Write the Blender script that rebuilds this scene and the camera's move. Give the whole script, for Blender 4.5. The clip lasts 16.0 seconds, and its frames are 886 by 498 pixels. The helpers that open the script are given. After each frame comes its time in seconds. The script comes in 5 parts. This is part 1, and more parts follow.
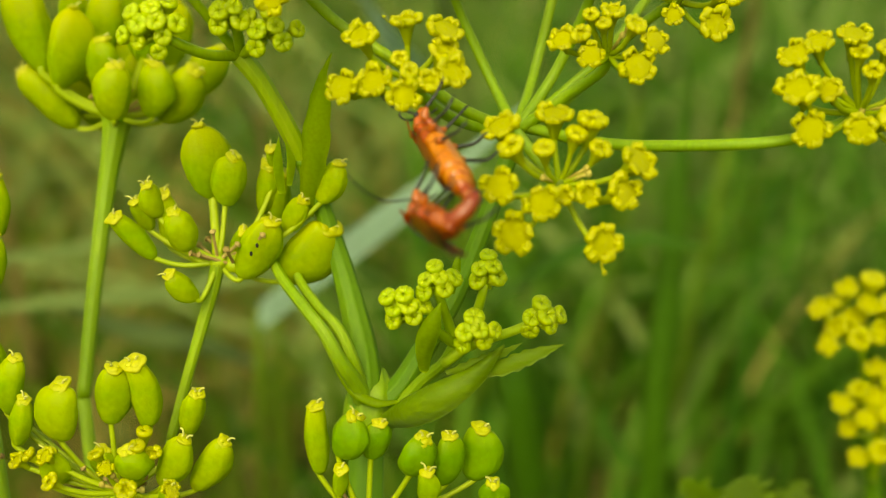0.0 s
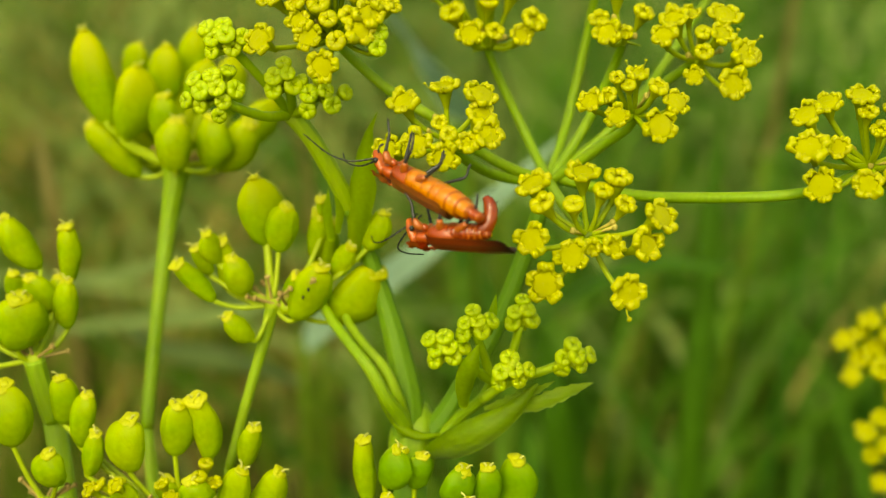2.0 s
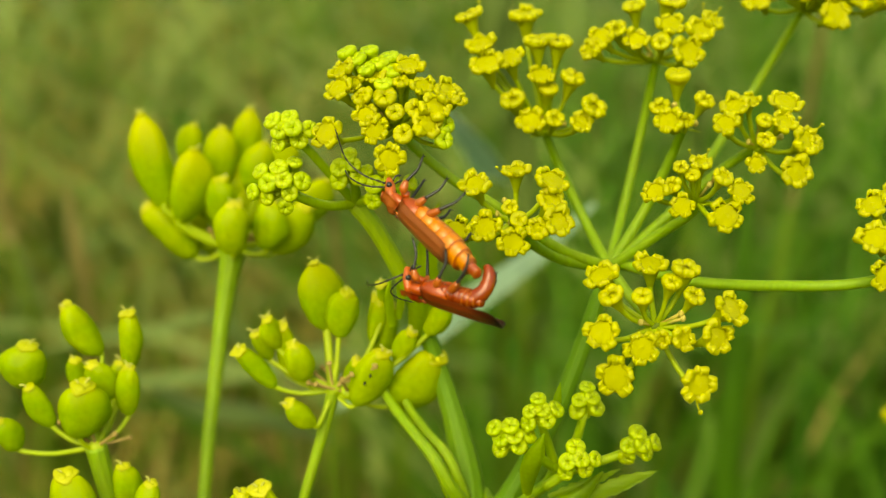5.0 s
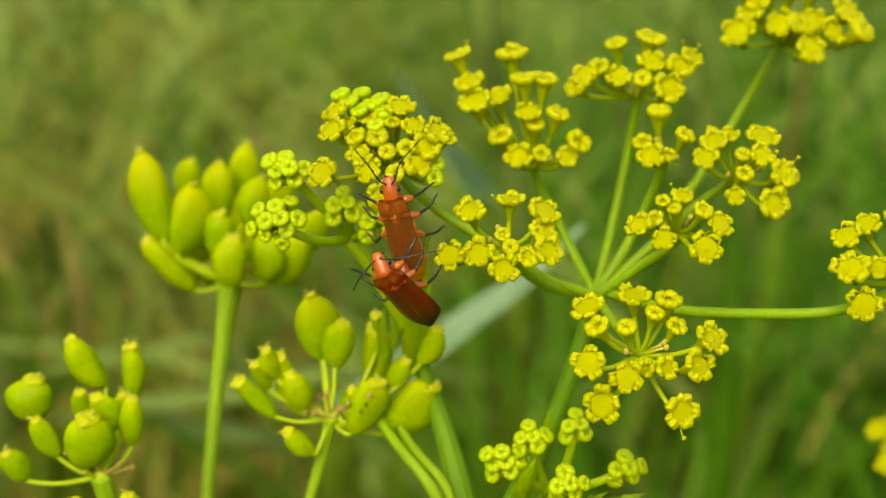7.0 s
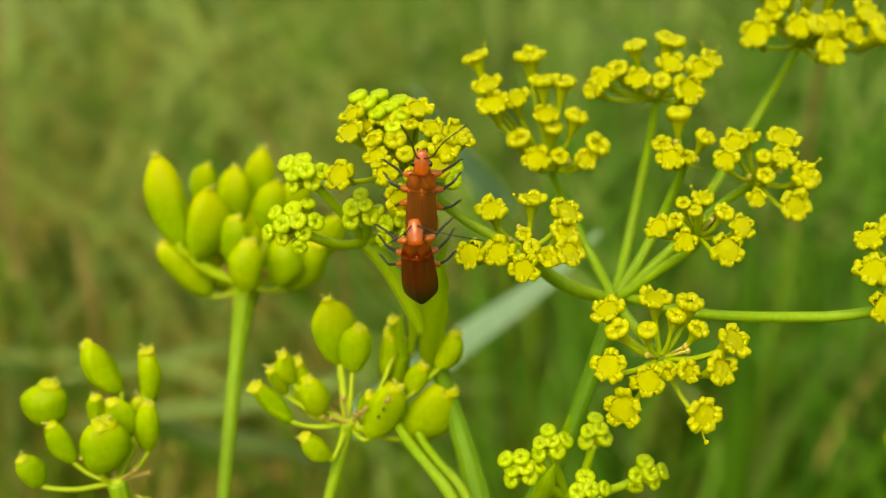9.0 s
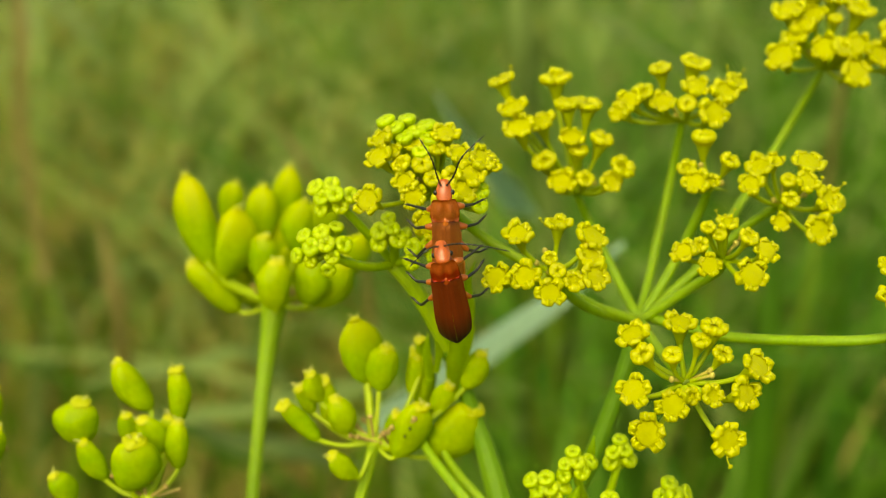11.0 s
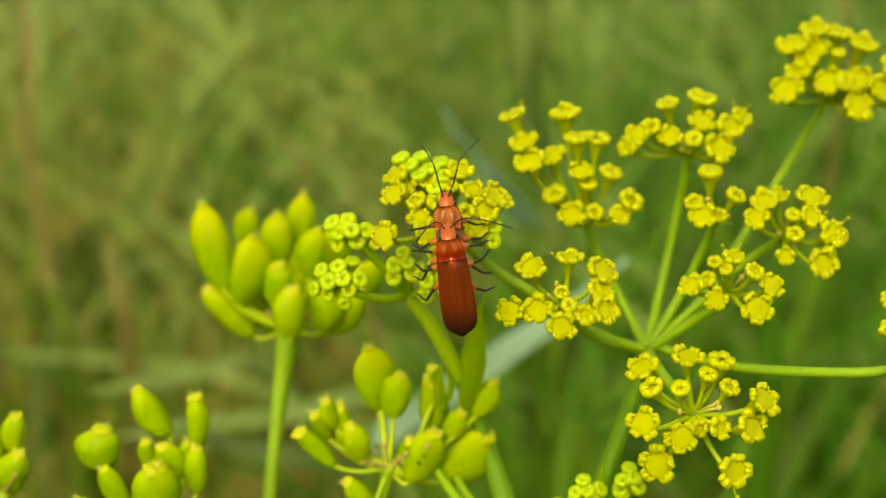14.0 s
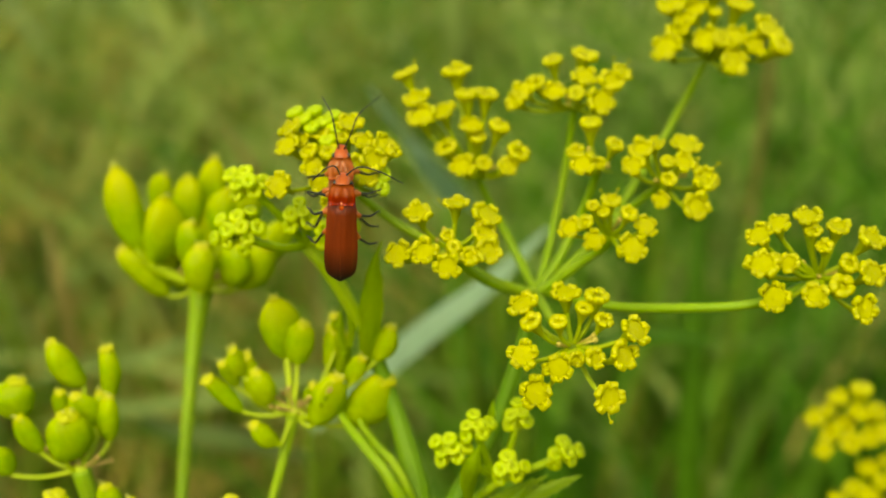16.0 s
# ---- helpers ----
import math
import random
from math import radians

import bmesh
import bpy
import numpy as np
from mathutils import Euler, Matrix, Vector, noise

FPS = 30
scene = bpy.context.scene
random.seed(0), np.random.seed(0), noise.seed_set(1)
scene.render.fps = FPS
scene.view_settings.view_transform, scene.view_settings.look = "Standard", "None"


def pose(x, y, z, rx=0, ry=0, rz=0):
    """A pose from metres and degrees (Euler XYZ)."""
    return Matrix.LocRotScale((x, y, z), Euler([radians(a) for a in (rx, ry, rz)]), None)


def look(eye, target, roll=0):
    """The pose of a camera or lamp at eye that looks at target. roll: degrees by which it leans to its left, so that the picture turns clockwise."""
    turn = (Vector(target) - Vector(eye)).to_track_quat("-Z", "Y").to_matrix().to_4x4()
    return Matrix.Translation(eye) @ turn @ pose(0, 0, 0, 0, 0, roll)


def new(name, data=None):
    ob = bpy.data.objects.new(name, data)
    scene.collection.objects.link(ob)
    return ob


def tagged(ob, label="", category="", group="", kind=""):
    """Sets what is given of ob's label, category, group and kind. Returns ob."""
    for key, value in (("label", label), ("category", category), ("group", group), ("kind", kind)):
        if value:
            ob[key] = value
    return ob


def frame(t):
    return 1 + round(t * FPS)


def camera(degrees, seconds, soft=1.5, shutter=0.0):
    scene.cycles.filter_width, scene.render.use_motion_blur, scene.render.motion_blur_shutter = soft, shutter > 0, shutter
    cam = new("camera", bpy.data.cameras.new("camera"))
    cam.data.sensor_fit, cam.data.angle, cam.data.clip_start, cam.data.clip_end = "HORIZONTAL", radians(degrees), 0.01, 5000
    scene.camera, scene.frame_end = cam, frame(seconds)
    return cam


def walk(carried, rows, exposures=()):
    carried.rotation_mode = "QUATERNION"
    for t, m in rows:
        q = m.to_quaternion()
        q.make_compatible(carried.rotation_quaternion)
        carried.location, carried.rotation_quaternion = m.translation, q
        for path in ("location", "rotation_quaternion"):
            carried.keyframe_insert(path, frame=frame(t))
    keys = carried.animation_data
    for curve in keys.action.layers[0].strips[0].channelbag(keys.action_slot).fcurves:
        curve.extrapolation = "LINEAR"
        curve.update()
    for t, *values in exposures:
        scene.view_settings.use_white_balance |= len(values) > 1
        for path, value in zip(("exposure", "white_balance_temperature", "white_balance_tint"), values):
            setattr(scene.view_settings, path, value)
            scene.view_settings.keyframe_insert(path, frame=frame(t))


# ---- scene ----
# A close view of flowering and fruiting parsnip stalks in a meadow, with a pair of soldier beetles.
cam = camera(38, 16.0, soft=1.15)
cam.data.dof.use_dof = True
cam.data.dof.focus_distance = 0.0745
cam.data.dof.aperture_fstop = 35.0

walk(cam, [
    (0, pose(0.00214, -0.07338, 0.64138, 67.533, -1.566, -1.728)),
    (0.5, pose(0.00268, -0.07312, 0.64164, 67.635, -1.561, -1.459)),
    (1, pose(0.00462, -0.07263, 0.64334, 67.030, -1.469, -1.663)),
    (1.5, pose(0.00332, -0.07578, 0.64575, 68.154, -1.385, -1.178)),
    (2, pose(0.00210, -0.07799, 0.64545, 68.061, -0.677, -0.121)),
    (2.5, pose(0.00035, -0.07779, 0.64627, 68.276, -0.638, 0.382)),
    (3, pose(0.00014, -0.07886, 0.64437, 70.106, -0.733, -0.280)),
    (3.5, pose(0.00148, -0.07952, 0.64540, 70.292, -0.396, 0.168)),
    (4, pose(-0.00043, -0.07931, 0.64596, 69.848, -0.538, 0.367)),
    (4.5, pose(-0.00098, -0.07852, 0.64520, 70.075, -0.227, 0.469)),
    (5, pose(-0.00121, -0.07722, 0.64824, 69.891, -0.244, 0.209)),
    (7.5, pose(-0.00106, -0.08039, 0.65048, 70.889, 0.475, -0.350)),
    (8, pose(-0.00150, -0.08094, 0.64929, 71.273, 0.659, -0.312)),
    (8.5, pose(-0.00212, -0.07962, 0.64980, 70.802, 0.528, 0.367)),
    (9, pose(-0.00155, -0.07909, 0.64977, 70.952, 0.559, 0.133)),
    (9.5, pose(-0.00118, -0.07972, 0.64903, 71.298, 0.681, 0.407)),
    (10, pose(-0.00189, -0.07971, 0.65085, 71.026, 0.773, 1.157)),
    (12.5, pose(-0.00122, -0.07892, 0.65174, 70.819, 0.663, 1.013)),
    (13, pose(-0.00097, -0.08023, 0.65163, 70.844, 0.767, 1.148)),
    (13.5, pose(-0.00126, -0.08125, 0.65321, 71.474, 0.724, 0.983)),
    (14, pose(-0.00264, -0.08069, 0.65445, 70.764, 0.781, 1.081)),
    (14.5, pose(-0.00111, -0.08158, 0.65591, 70.543, 0.764, 1.115)),
    (15, pose(-0.00067, -0.08435, 0.65429, 70.939, 0.531, 0.271)),
    (15.5, pose(0.00126, -0.08435, 0.65496, 70.535, 0.422, -0.535)),
    (16, pose(0.00172, -0.08613, 0.65265, 70.674, 1.067, -1.003)),
], exposures=((0.0, 0.49, 9100, -12), (4.0, 0.58, 9100, -12), (5.2, 0.58, 9100, -12), (8.0, 0.54, 9100, -12), (9.0, 0.575, 9100, -12), (14.0, 0.59, 9100, -12), (16.0, 0.51, 9100, -12)))

# ---- world and sun: a bright overcast sky ----
world = bpy.data.worlds.new("sky")
scene.world = world
world.use_nodes = True
wn, wl = world.node_tree.nodes, world.node_tree.links
sky = wn.new("ShaderNodeTexSky")
sky.sky_type = "NISHITA"
sky.sun_disc = False
sky.sun_elevation = radians(49)
sky.sun_rotation = radians(199)
sky.air_density, sky.dust_density, sky.ozone_density = 1.0, 4.0, 1.0
wn["Background"].inputs["Strength"].default_value = 0.15
wl.new(sky.outputs["Color"], wn["Background"].inputs["Color"])

sun = new("sun", bpy.data.lights.new("sun", "SUN"))
sun.data.energy = 1.5
sun.data.angle = radians(50)
sun.data.color = (1.0, 0.96, 0.88)
sun.matrix_world = look((-0.45, -1.3, 2.2), (0, 0, 0.62))


# ---- the tilted working frame: millimetres to the right, up and away ----
TILT = radians(20)
RIGHT = Vector((1, 0, 0))
UP = Vector((0, math.sin(TILT), math.cos(TILT)))
AWAY = Vector((0, math.cos(TILT), -math.sin(TILT)))
ORIGIN = Vector((0, 0, 0.62))
MM = 0.001


def W(p):
    return ORIGIN + (RIGHT * p[0] + UP * p[1] + AWAY * p[2]) * MM


def way(p):
    return (RIGHT * p[0] + UP * p[1] + AWAY * p[2]).normalized()


# ---- materials ----
def mix_colour(nt, factor, a, b):
    m = nt.nodes.new("ShaderNodeMix")
    m.data_type = "RGBA"
    nt.links.new(factor, m.inputs["Factor"])
    for value, socket in ((a, m.inputs["A"]), (b, m.inputs["B"])):
        if isinstance(value, tuple):
            socket.default_value = (*value, 1)
        else:
            nt.links.new(value, socket)
    return m.outputs["Result"]


def ramp(nt, source, low, high):
    r = nt.nodes.new("ShaderNodeMapRange")
    r.inputs["From Min"].default_value, r.inputs["From Max"].default_value = low, high
    nt.links.new(source, r.inputs["Value"])
    return r.outputs["Result"]


def noise_of(nt, scale, detail=3.0, stretch=(1, 1, 1)):
    tc = nt.nodes.new("ShaderNodeTexCoord")
    mp = nt.nodes.new("ShaderNodeMapping")
    mp.inputs["Scale"].default_value = stretch
    n = nt.nodes.new("ShaderNodeTexNoise")
    n.inputs["Scale"].default_value, n.inputs["Detail"].default_value = scale, detail
    nt.links.new(tc.outputs["Object"], mp.inputs["Vector"])
    nt.links.new(mp.outputs["Vector"], n.inputs["Vector"])
    return n.outputs["Fac"]


def surface(name, dark, light, grain=900.0, fine=6000.0, rough=0.5, bump=0.25, depth=0.00006, glow=0.0, stretch=(1, 1, 1), spread=0.5, skin=0.0):
    """A living surface: broad patches, fine grain, small relief, some change from piece to piece, light passing through."""
    mat = bpy.data.materials.new(name)
    mat.use_nodes = True
    nt = mat.node_tree
    b = nt.nodes["Principled BSDF"]
    broad, small = noise_of(nt, grain, 3, stretch), noise_of(nt, fine, 4, stretch)
    info = nt.nodes.new("ShaderNodeObjectInfo")
    add = nt.nodes.new("ShaderNodeMath")
    add.operation = "MULTIPLY_ADD"
    add.inputs[1].default_value = spread
    nt.links.new(info.outputs["Random"], add.inputs[0])
    nt.links.new(ramp(nt, broad, 0.3 + spread * 0.5, 0.8 + spread * 0.5), add.inputs[2])
    base = mix_colour(nt, add.outputs[0], dark, light)
    tone = mix_colour(nt, ramp(nt, small, 0.3, 0.75), (0.72, 0.72, 0.7), (1.0, 1.0, 1.0))
    mul = nt.nodes.new("ShaderNodeMix")
    mul.data_type, mul.blend_type = "RGBA", "MULTIPLY"
    mul.inputs["Factor"].default_value = 0.6
    nt.links.new(base, mul.inputs["A"])
    nt.links.new(tone, mul.inputs["B"])
    nt.links.new(mul.outputs["Result"], b.inputs["Base Color"])
    b.inputs["Roughness"].default_value = rough
    b.inputs["Specular IOR Level"].default_value = 0.28
    if skin:
        b.inputs["Subsurface Weight"].default_value = skin
        b.inputs["Subsurface Radius"].default_value = (0.0010, 0.0012, 0.0003)
        b.inputs["Subsurface Scale"].default_value = 1.0
    bp = nt.nodes.new("ShaderNodeBump")
    bp.inputs["Strength"].default_value, bp.inputs["Distance"].default_value = bump, depth
    nt.links.new(small, bp.inputs["Height"])
    nt.links.new(bp.outputs["Normal"], b.inputs["Normal"])
    if glow:
        tr = nt.nodes.new("ShaderNodeBsdfTranslucent")
        nt.links.new(mul.outputs["Result"], tr.inputs["Color"])
        ms = nt.nodes.new("ShaderNodeMixShader")
        ms.inputs[0].default_value = glow
        nt.links.new(b.outputs[0], ms.inputs[1])
        nt.links.new(tr.outputs[0], ms.inputs[2])
        nt.links.new(ms.outputs[0], nt.nodes["Material Output"].inputs["Surface"])
    return mat


PETAL = surface("petal", (0.40, 0.40, 0.005), (0.50, 0.485, 0.010), 1200, 9000, 0.5, 0.3, skin=0.45)
DISC = surface("disc", (0.455, 0.46, 0.005), (0.545, 0.535, 0.010), 1500, 9000, 0.5, 0.7, skin=0.2)
OVARY = surface("ovary", (0.36, 0.43, 0.012), (0.50, 0.53, 0.02), 900, 7000, 0.5)
BUD = surface("bud", (0.36, 0.48, 0.010), (0.50, 0.58, 0.018), 1200, 9000, 0.5, skin=0.5)
STEM = surface("stem", (0.21, 0.34, 0.012), (0.31, 0.42, 0.022), 300, 3500, 0.55, 0.3, skin=0.5, stretch=(1, 1, 0.12))
YOUNG = surface("young_stem", (0.26, 0.39, 0.012), (0.37, 0.47, 0.024), 300, 3500, 0.55, 0.3, skin=0.5, stretch=(1, 1, 0.12))
STALK = surface("stalk", (0.10, 0.22, 0.005), (0.165, 0.285, 0.010), 250, 3000, 0.66, 0.3, skin=0.4, stretch=(1, 1, 0.12))
PEDICEL = surface("pedicel", (0.32, 0.43, 0.015), (0.45, 0.52, 0.025), 600, 6000, 0.5)
FRUIT = surface("fruit", (0.205, 0.325, 0.003), (0.345, 0.42, 0.006), 350, 2600, 0.55, 0.45, 0.00012, skin=0.8)


def ripening(mat, yellow, low, high):
    """Fruits turn yellow from the crown downwards."""
    nt = mat.node_tree
    b = nt.nodes["Principled BSDF"]
    b.inputs["Specular IOR Level"].default_value = 0.14
    old = b.inputs["Base Color"].links[0].from_socket
    tc = nt.nodes.new("ShaderNodeTexCoord")
    sp = nt.nodes.new("ShaderNodeSeparateXYZ")
    nt.links.new(tc.outputs["Object"], sp.inputs[0])
    nt.links.new(mix_colour(nt, ramp(nt, sp.outputs["Z"], low, high), old, yellow), b.inputs["Base Color"])
    return mat


YELLOWING = ripening(surface("yellowing_fruit", (0.19, 0.32, 0.003), (0.32, 0.40, 0.005), 350, 2600, 0.58, 0.45, 0.00012, skin=0.85), (0.41, 0.415, 0.006), -0.0002, 0.0028)
ripening(FRUIT, (0.39, 0.44, 0.008), 0.0004, 0.0026)
UNRIPE = ripening(surface("unripe_fruit", (0.115, 0.25, 0.004), (0.20, 0.34, 0.008), 350, 2600, 0.55, 0.45, 0.00012, skin=0.6), (0.30, 0.40, 0.008), 0.0006, 0.0026)
CROWN = surface("crown", (0.42, 0.44, 0.01), (0.56, 0.53, 0.025), 1500, 9000, 0.5, 0.5)
STYLE = surface("style", (0.50, 0.50, 0.10), (0.62, 0.60, 0.18), 1500, 9000, 0.5)
LEAF = surface("leaf", (0.33, 0.50, 0.010), (0.46, 0.60, 0.022), 300, 3500, 0.5, 0.4, glow=0.35)
SHEATH = surface("sheath", (0.18, 0.325, 0.008), (0.30, 0.43, 0.016), 250, 2500, 0.5, 0.6, 0.00012, skin=0.4, stretch=(0.25, 1, 1))
GREY_BLADE = surface("grey_green_blade", (0.39, 0.57, 0.37), (0.51, 0.69, 0.49), 40, 400, 0.42, 0.2, 0.0002, stretch=(1, 1, 0.2))
DRY_BLADE = surface("dry_blade", (0.27, 0.23, 0.06), (0.37, 0.31, 0.10), 40, 400, 0.6, 0.2, 0.0002, stretch=(1, 1, 0.2))
GREEN_BLADE = surface("green_blade", (0.07, 0.19, 0.008), (0.12, 0.26, 0.018), 40, 400, 0.45, 0.2, 0.0002, stretch=(1, 1, 0.2))
PALE_BLADE = surface("pale_blade", (0.22, 0.31, 0.07), (0.30, 0.39, 0.11), 40, 400, 0.55, 0.2, 0.0002, stretch=(1, 1, 0.2))
WITHERED = surface("withered", (0.30, 0.20, 0.05), (0.55, 0.42, 0.14), 1500, 9000, 0.7)
STUB = surface("stub", (0.46, 0.37, 0.06), (0.60, 0.52, 0.12), 1500, 9000, 0.6)
SPECK = surface("speck", (0.01, 0.01, 0.008), (0.03, 0.03, 0.02), 2000, 9000, 0.6)


# ---- mesh helpers ----
def part(name, bm, material, parent, label="", origin=None):
    """Links a bmesh, built in world places, as one mesh under a thing or a part."""
    bmesh.ops.recalc_face_normals(bm, faces=bm.faces)
    c = origin if origin is not None else sum((v.co for v in bm.verts), Vector()) / max(1, len(bm.verts))
    bmesh.ops.translate(bm, verts=bm.verts, vec=-c)
    me = bpy.data.meshes.new(name)
    bm.to_mesh(me)
    bm.free()
    for m in material if isinstance(material, (list, tuple)) else (material,):
        me.materials.append(m)
    me.shade_smooth()
    return placed(name, me, Matrix.Translation(c), parent, label)


STANDS = {}


def placed(name, me, m, parent, label=""):
    """Links mesh data at the world pose m under a parent."""
    ob = new(name, me)
    if parent is not None:
        ob.parent = parent
        ob.matrix_parent_inverse = STANDS[parent.name].inverted()
    ob.matrix_basis = m
    STANDS[ob.name] = m.copy()
    if label:
        tagged(ob, label)
    return ob


def thing(name, place, label, category, group=""):
    ob = new(name)
    ob.empty_display_size = 0.005
    ob.matrix_basis = Matrix.Translation(place)
    STANDS[ob.name] = ob.matrix_basis.copy()
    return tagged(ob, label, category, group)


def smooth_line(pts, steps=6):
    """A Catmull-Rom line through places; each place may carry a radius as a fourth number."""
    pts = [np.array(p, float) for p in pts]
    ext = [2 * pts[0] - pts[1]] + pts + [2 * pts[-1] - pts[-2]]
    out = []
    for k in range(len(pts) - 1):
        a, b, c, d = ext[k:k + 4]
        for s in range(steps):
            u = s / steps
            out.append(0.5 * (2 * b + (c - a) * u + (2 * a - 5 * b + 4 * c - d) * u * u + (3 * b - a - 3 * c + d) * u ** 3))
    out.append(pts[-1])
    return out


def tube(bm, line, sides=10, slot=0, ribs=0.0, count=0):
    """A round, closed tube along a line of (x, y, z, radius)."""
    rings, side = [], None
    for k, p in enumerate(line):
        here = Vector(p[:3])
        ahead = Vector(line[min(k + 1, len(line) - 1)][:3]) - Vector(line[max(k - 1, 0)][:3])
        ahead.normalize()
        if side is None:
            side = ahead.orthogonal().normalized()
        side = (side - ahead * side.dot(ahead)).normalized()
        other = ahead.cross(side)
        ring = []
        for s in range(sides):
            a = 2 * math.pi * s / sides
            r = p[3] * (1 + ribs * math.cos(count * a))
            ring.append(bm.verts.new(here + (side * math.cos(a) + other * math.sin(a)) * r))
        rings.append(ring)
    for a, b in zip(rings, rings[1:]):
        for s in range(sides):
            f = bm.faces.new((a[s], a[(s + 1) % sides], b[(s + 1) % sides], b[s]))
            f.material_index = slot
    bm.faces.new(reversed(rings[0])).material_index = slot
    bm.faces.new(rings[-1]).material_index = slot


def lathe(bm, profile, sides=12, slot=0, m=None, squash=1.0, wobble=0.0, ribs=0.0, count=0, seed=0):
    """A turned form: profile of (radius, height), squashed across, with ribs and a slightly uneven outline."""
    m = m or Matrix()
    rings = []
    for r, z in profile:
        ring = []
        for s in range(sides):
            a = 2 * math.pi * s / sides
            k = 1 + ribs * math.cos(count * a) + wobble * noise.noise(Vector((math.cos(a) * 1.3 + seed, math.sin(a) * 1.3, z * 3 + seed)))
            ring.append(bm.verts.new(m @ Vector((r * k * math.cos(a), r * k * math.sin(a) * squash, z))))
        rings.append(ring)
    for a, b in zip(rings, rings[1:]):
        for s in range(sides):
            bm.faces.new((a[s], a[(s + 1) % sides], b[(s + 1) % sides], b[s])).material_index = slot
    bm.faces.new(reversed(rings[0])).material_index = slot
    bm.faces.new(rings[-1]).material_index = slot


def blob(bm, place, size, slot=0, segs=8, m=None):
    got = bmesh.ops.create_uvsphere(bm, u_segments=segs, v_segments=max(4, segs - 2), radius=1.0,
                                    matrix=Matrix.Translation(place) @ (m or Matrix()) @ Matrix.Diagonal((*size, 1)))
    for f in {f for v in got["verts"] for f in v.link_faces}:
        f.material_index = slot


def facing(place, normal, spin=0.0, size=1.0):
    """A pose whose z axis points along normal."""
    q = normal.to_track_quat("Z", "Y").to_matrix().to_4x4()
    return Matrix.Translation(place) @ q @ Matrix.Rotation(spin, 4, "Z") @ Matrix.Scale(size, 4)


# ---- flowers ----
def flower_mesh(name, close, materials, stamens=0, seed=0):
    """A five-petalled flower one unit across: ovary, nectar disc, short rolled petals and the stamens that are left.
    close: 0 open, 1 shut."""
    rng = random.Random(seed)
    bm = bmesh.new()
    lathe(bm, ((0.075, -0.80), (0.10, -0.62), (0.17, -0.36), (0.24, -0.14), (0.28, -0.02), (0.20, 0.02)), 10, 0, ribs=0.05, count=5)
    lathe(bm, ((0.30, -0.05), (0.36, 0.02), (0.33, 0.075), (0.22, 0.095), (0.09, 0.075), (0.03, 0.11), (0.005, 0.11)), 14, 1, wobble=0.14, seed=seed)
    jitter = [(rng.uniform(-0.3, 0.3), rng.uniform(0.7, 1.3), rng.uniform(-0.15, 0.45)) for _ in range(5)]
    around, rings = 90, []
    for s in range(around):
        a = 2 * math.pi * s / around
        k = int(round(a / (2 * math.pi / 5))) % 5
        off, big, shut = jitter[k]
        u = (a - 2 * math.pi * k / 5 + math.pi) % (2 * math.pi) - math.pi
        u = max(-1.0, min(1.0, u / (math.pi / 5) + off * (1 - abs(u))))
        c = min(1.0, max(0.0, close + shut * (0.2 + close)))
        e = 0.06 + 0.94 * max(0.0, min(1.0, (1 - abs(u)) / 0.44)) ** 0.85
        tongue = math.exp(-(u / 0.26) ** 2) * e
        rough = noise.noise(Vector((math.cos(a) * 2.3, math.sin(a) * 2.3, seed * 3.1)))
        fine = noise.noise(Vector((math.cos(a) * 6.5, math.sin(a) * 6.5, seed * 1.7)))
        soft = 1 - 0.19 * abs(u) ** 5
        ro = (0.31 + e * 0.165 * big - 0.012 * tongue + 0.034 * fine + 0.05 * rough) * (1 - c) + (0.31 + soft * 0.085) * c
        hi = (0.06 + e * (0.075 + 0.035 * tongue + 0.11 * rough + 0.04 * fine) * big) * (1 - c) + (0.19 + soft * (0.13 + 0.03 * rough)) * c
        ri = (ro - 0.075 * e - 0.06 * tongue - 0.05) * (1 - c) + (0.045 + 0.045 * abs(u) + 0.03 * rough) * c
        sink = hi * (0.55 + 0.25 * c)
        prof = ((0.24, -0.05), (ro - 0.07, -0.04 + 0.05 * c), (ro, 0.02 + 0.09 * c), (ro + 0.018, hi * 0.62), (ro - 0.018, hi * 0.98),
                ((ro + ri) / 2, hi * 1.06), (ri + 0.015, hi * 0.92), (ri, sink), (max(ri + 0.02 * (1 - c) - 0.04 * c, 0.03), sink * (0.5 + 0.45 * c)))
        rings.append([bm.verts.new((r * math.cos(a), r * math.sin(a), z)) for r, z in prof])
    for p, q in zip(rings, rings[1:] + rings[:1]):
        for n in range(len(p) - 1):
            bm.faces.new((p[n], q[n], q[n + 1], p[n + 1])).material_index = 2
    for k in range(stamens):
        a = 2 * math.pi * (k + 0.5) / 5 + 0.2
        d = Vector((math.cos(a), math.sin(a), 0))
        line = smooth_line([(d.x * 0.30, d.y * 0.30, 0.0, 0.022), (d.x * 0.50, d.y * 0.50, 0.12, 0.020), (d.x * 0.60, d.y * 0.60, 0.26, 0.018)], 3)
        tube(bm, line, 5, 2)
        blob(bm, d * 0.61 + Vector((0, 0, 0.29)), (0.07, 0.055, 0.045), 2, 7)
    bmesh.ops.recalc_face_normals(bm, faces=bm.faces)
    me = bpy.data.meshes.new(name)
    bm.to_mesh(me)
    bm.free()
    for m in materials:
        me.materials.append(m)
    me.shade_smooth()
    return me


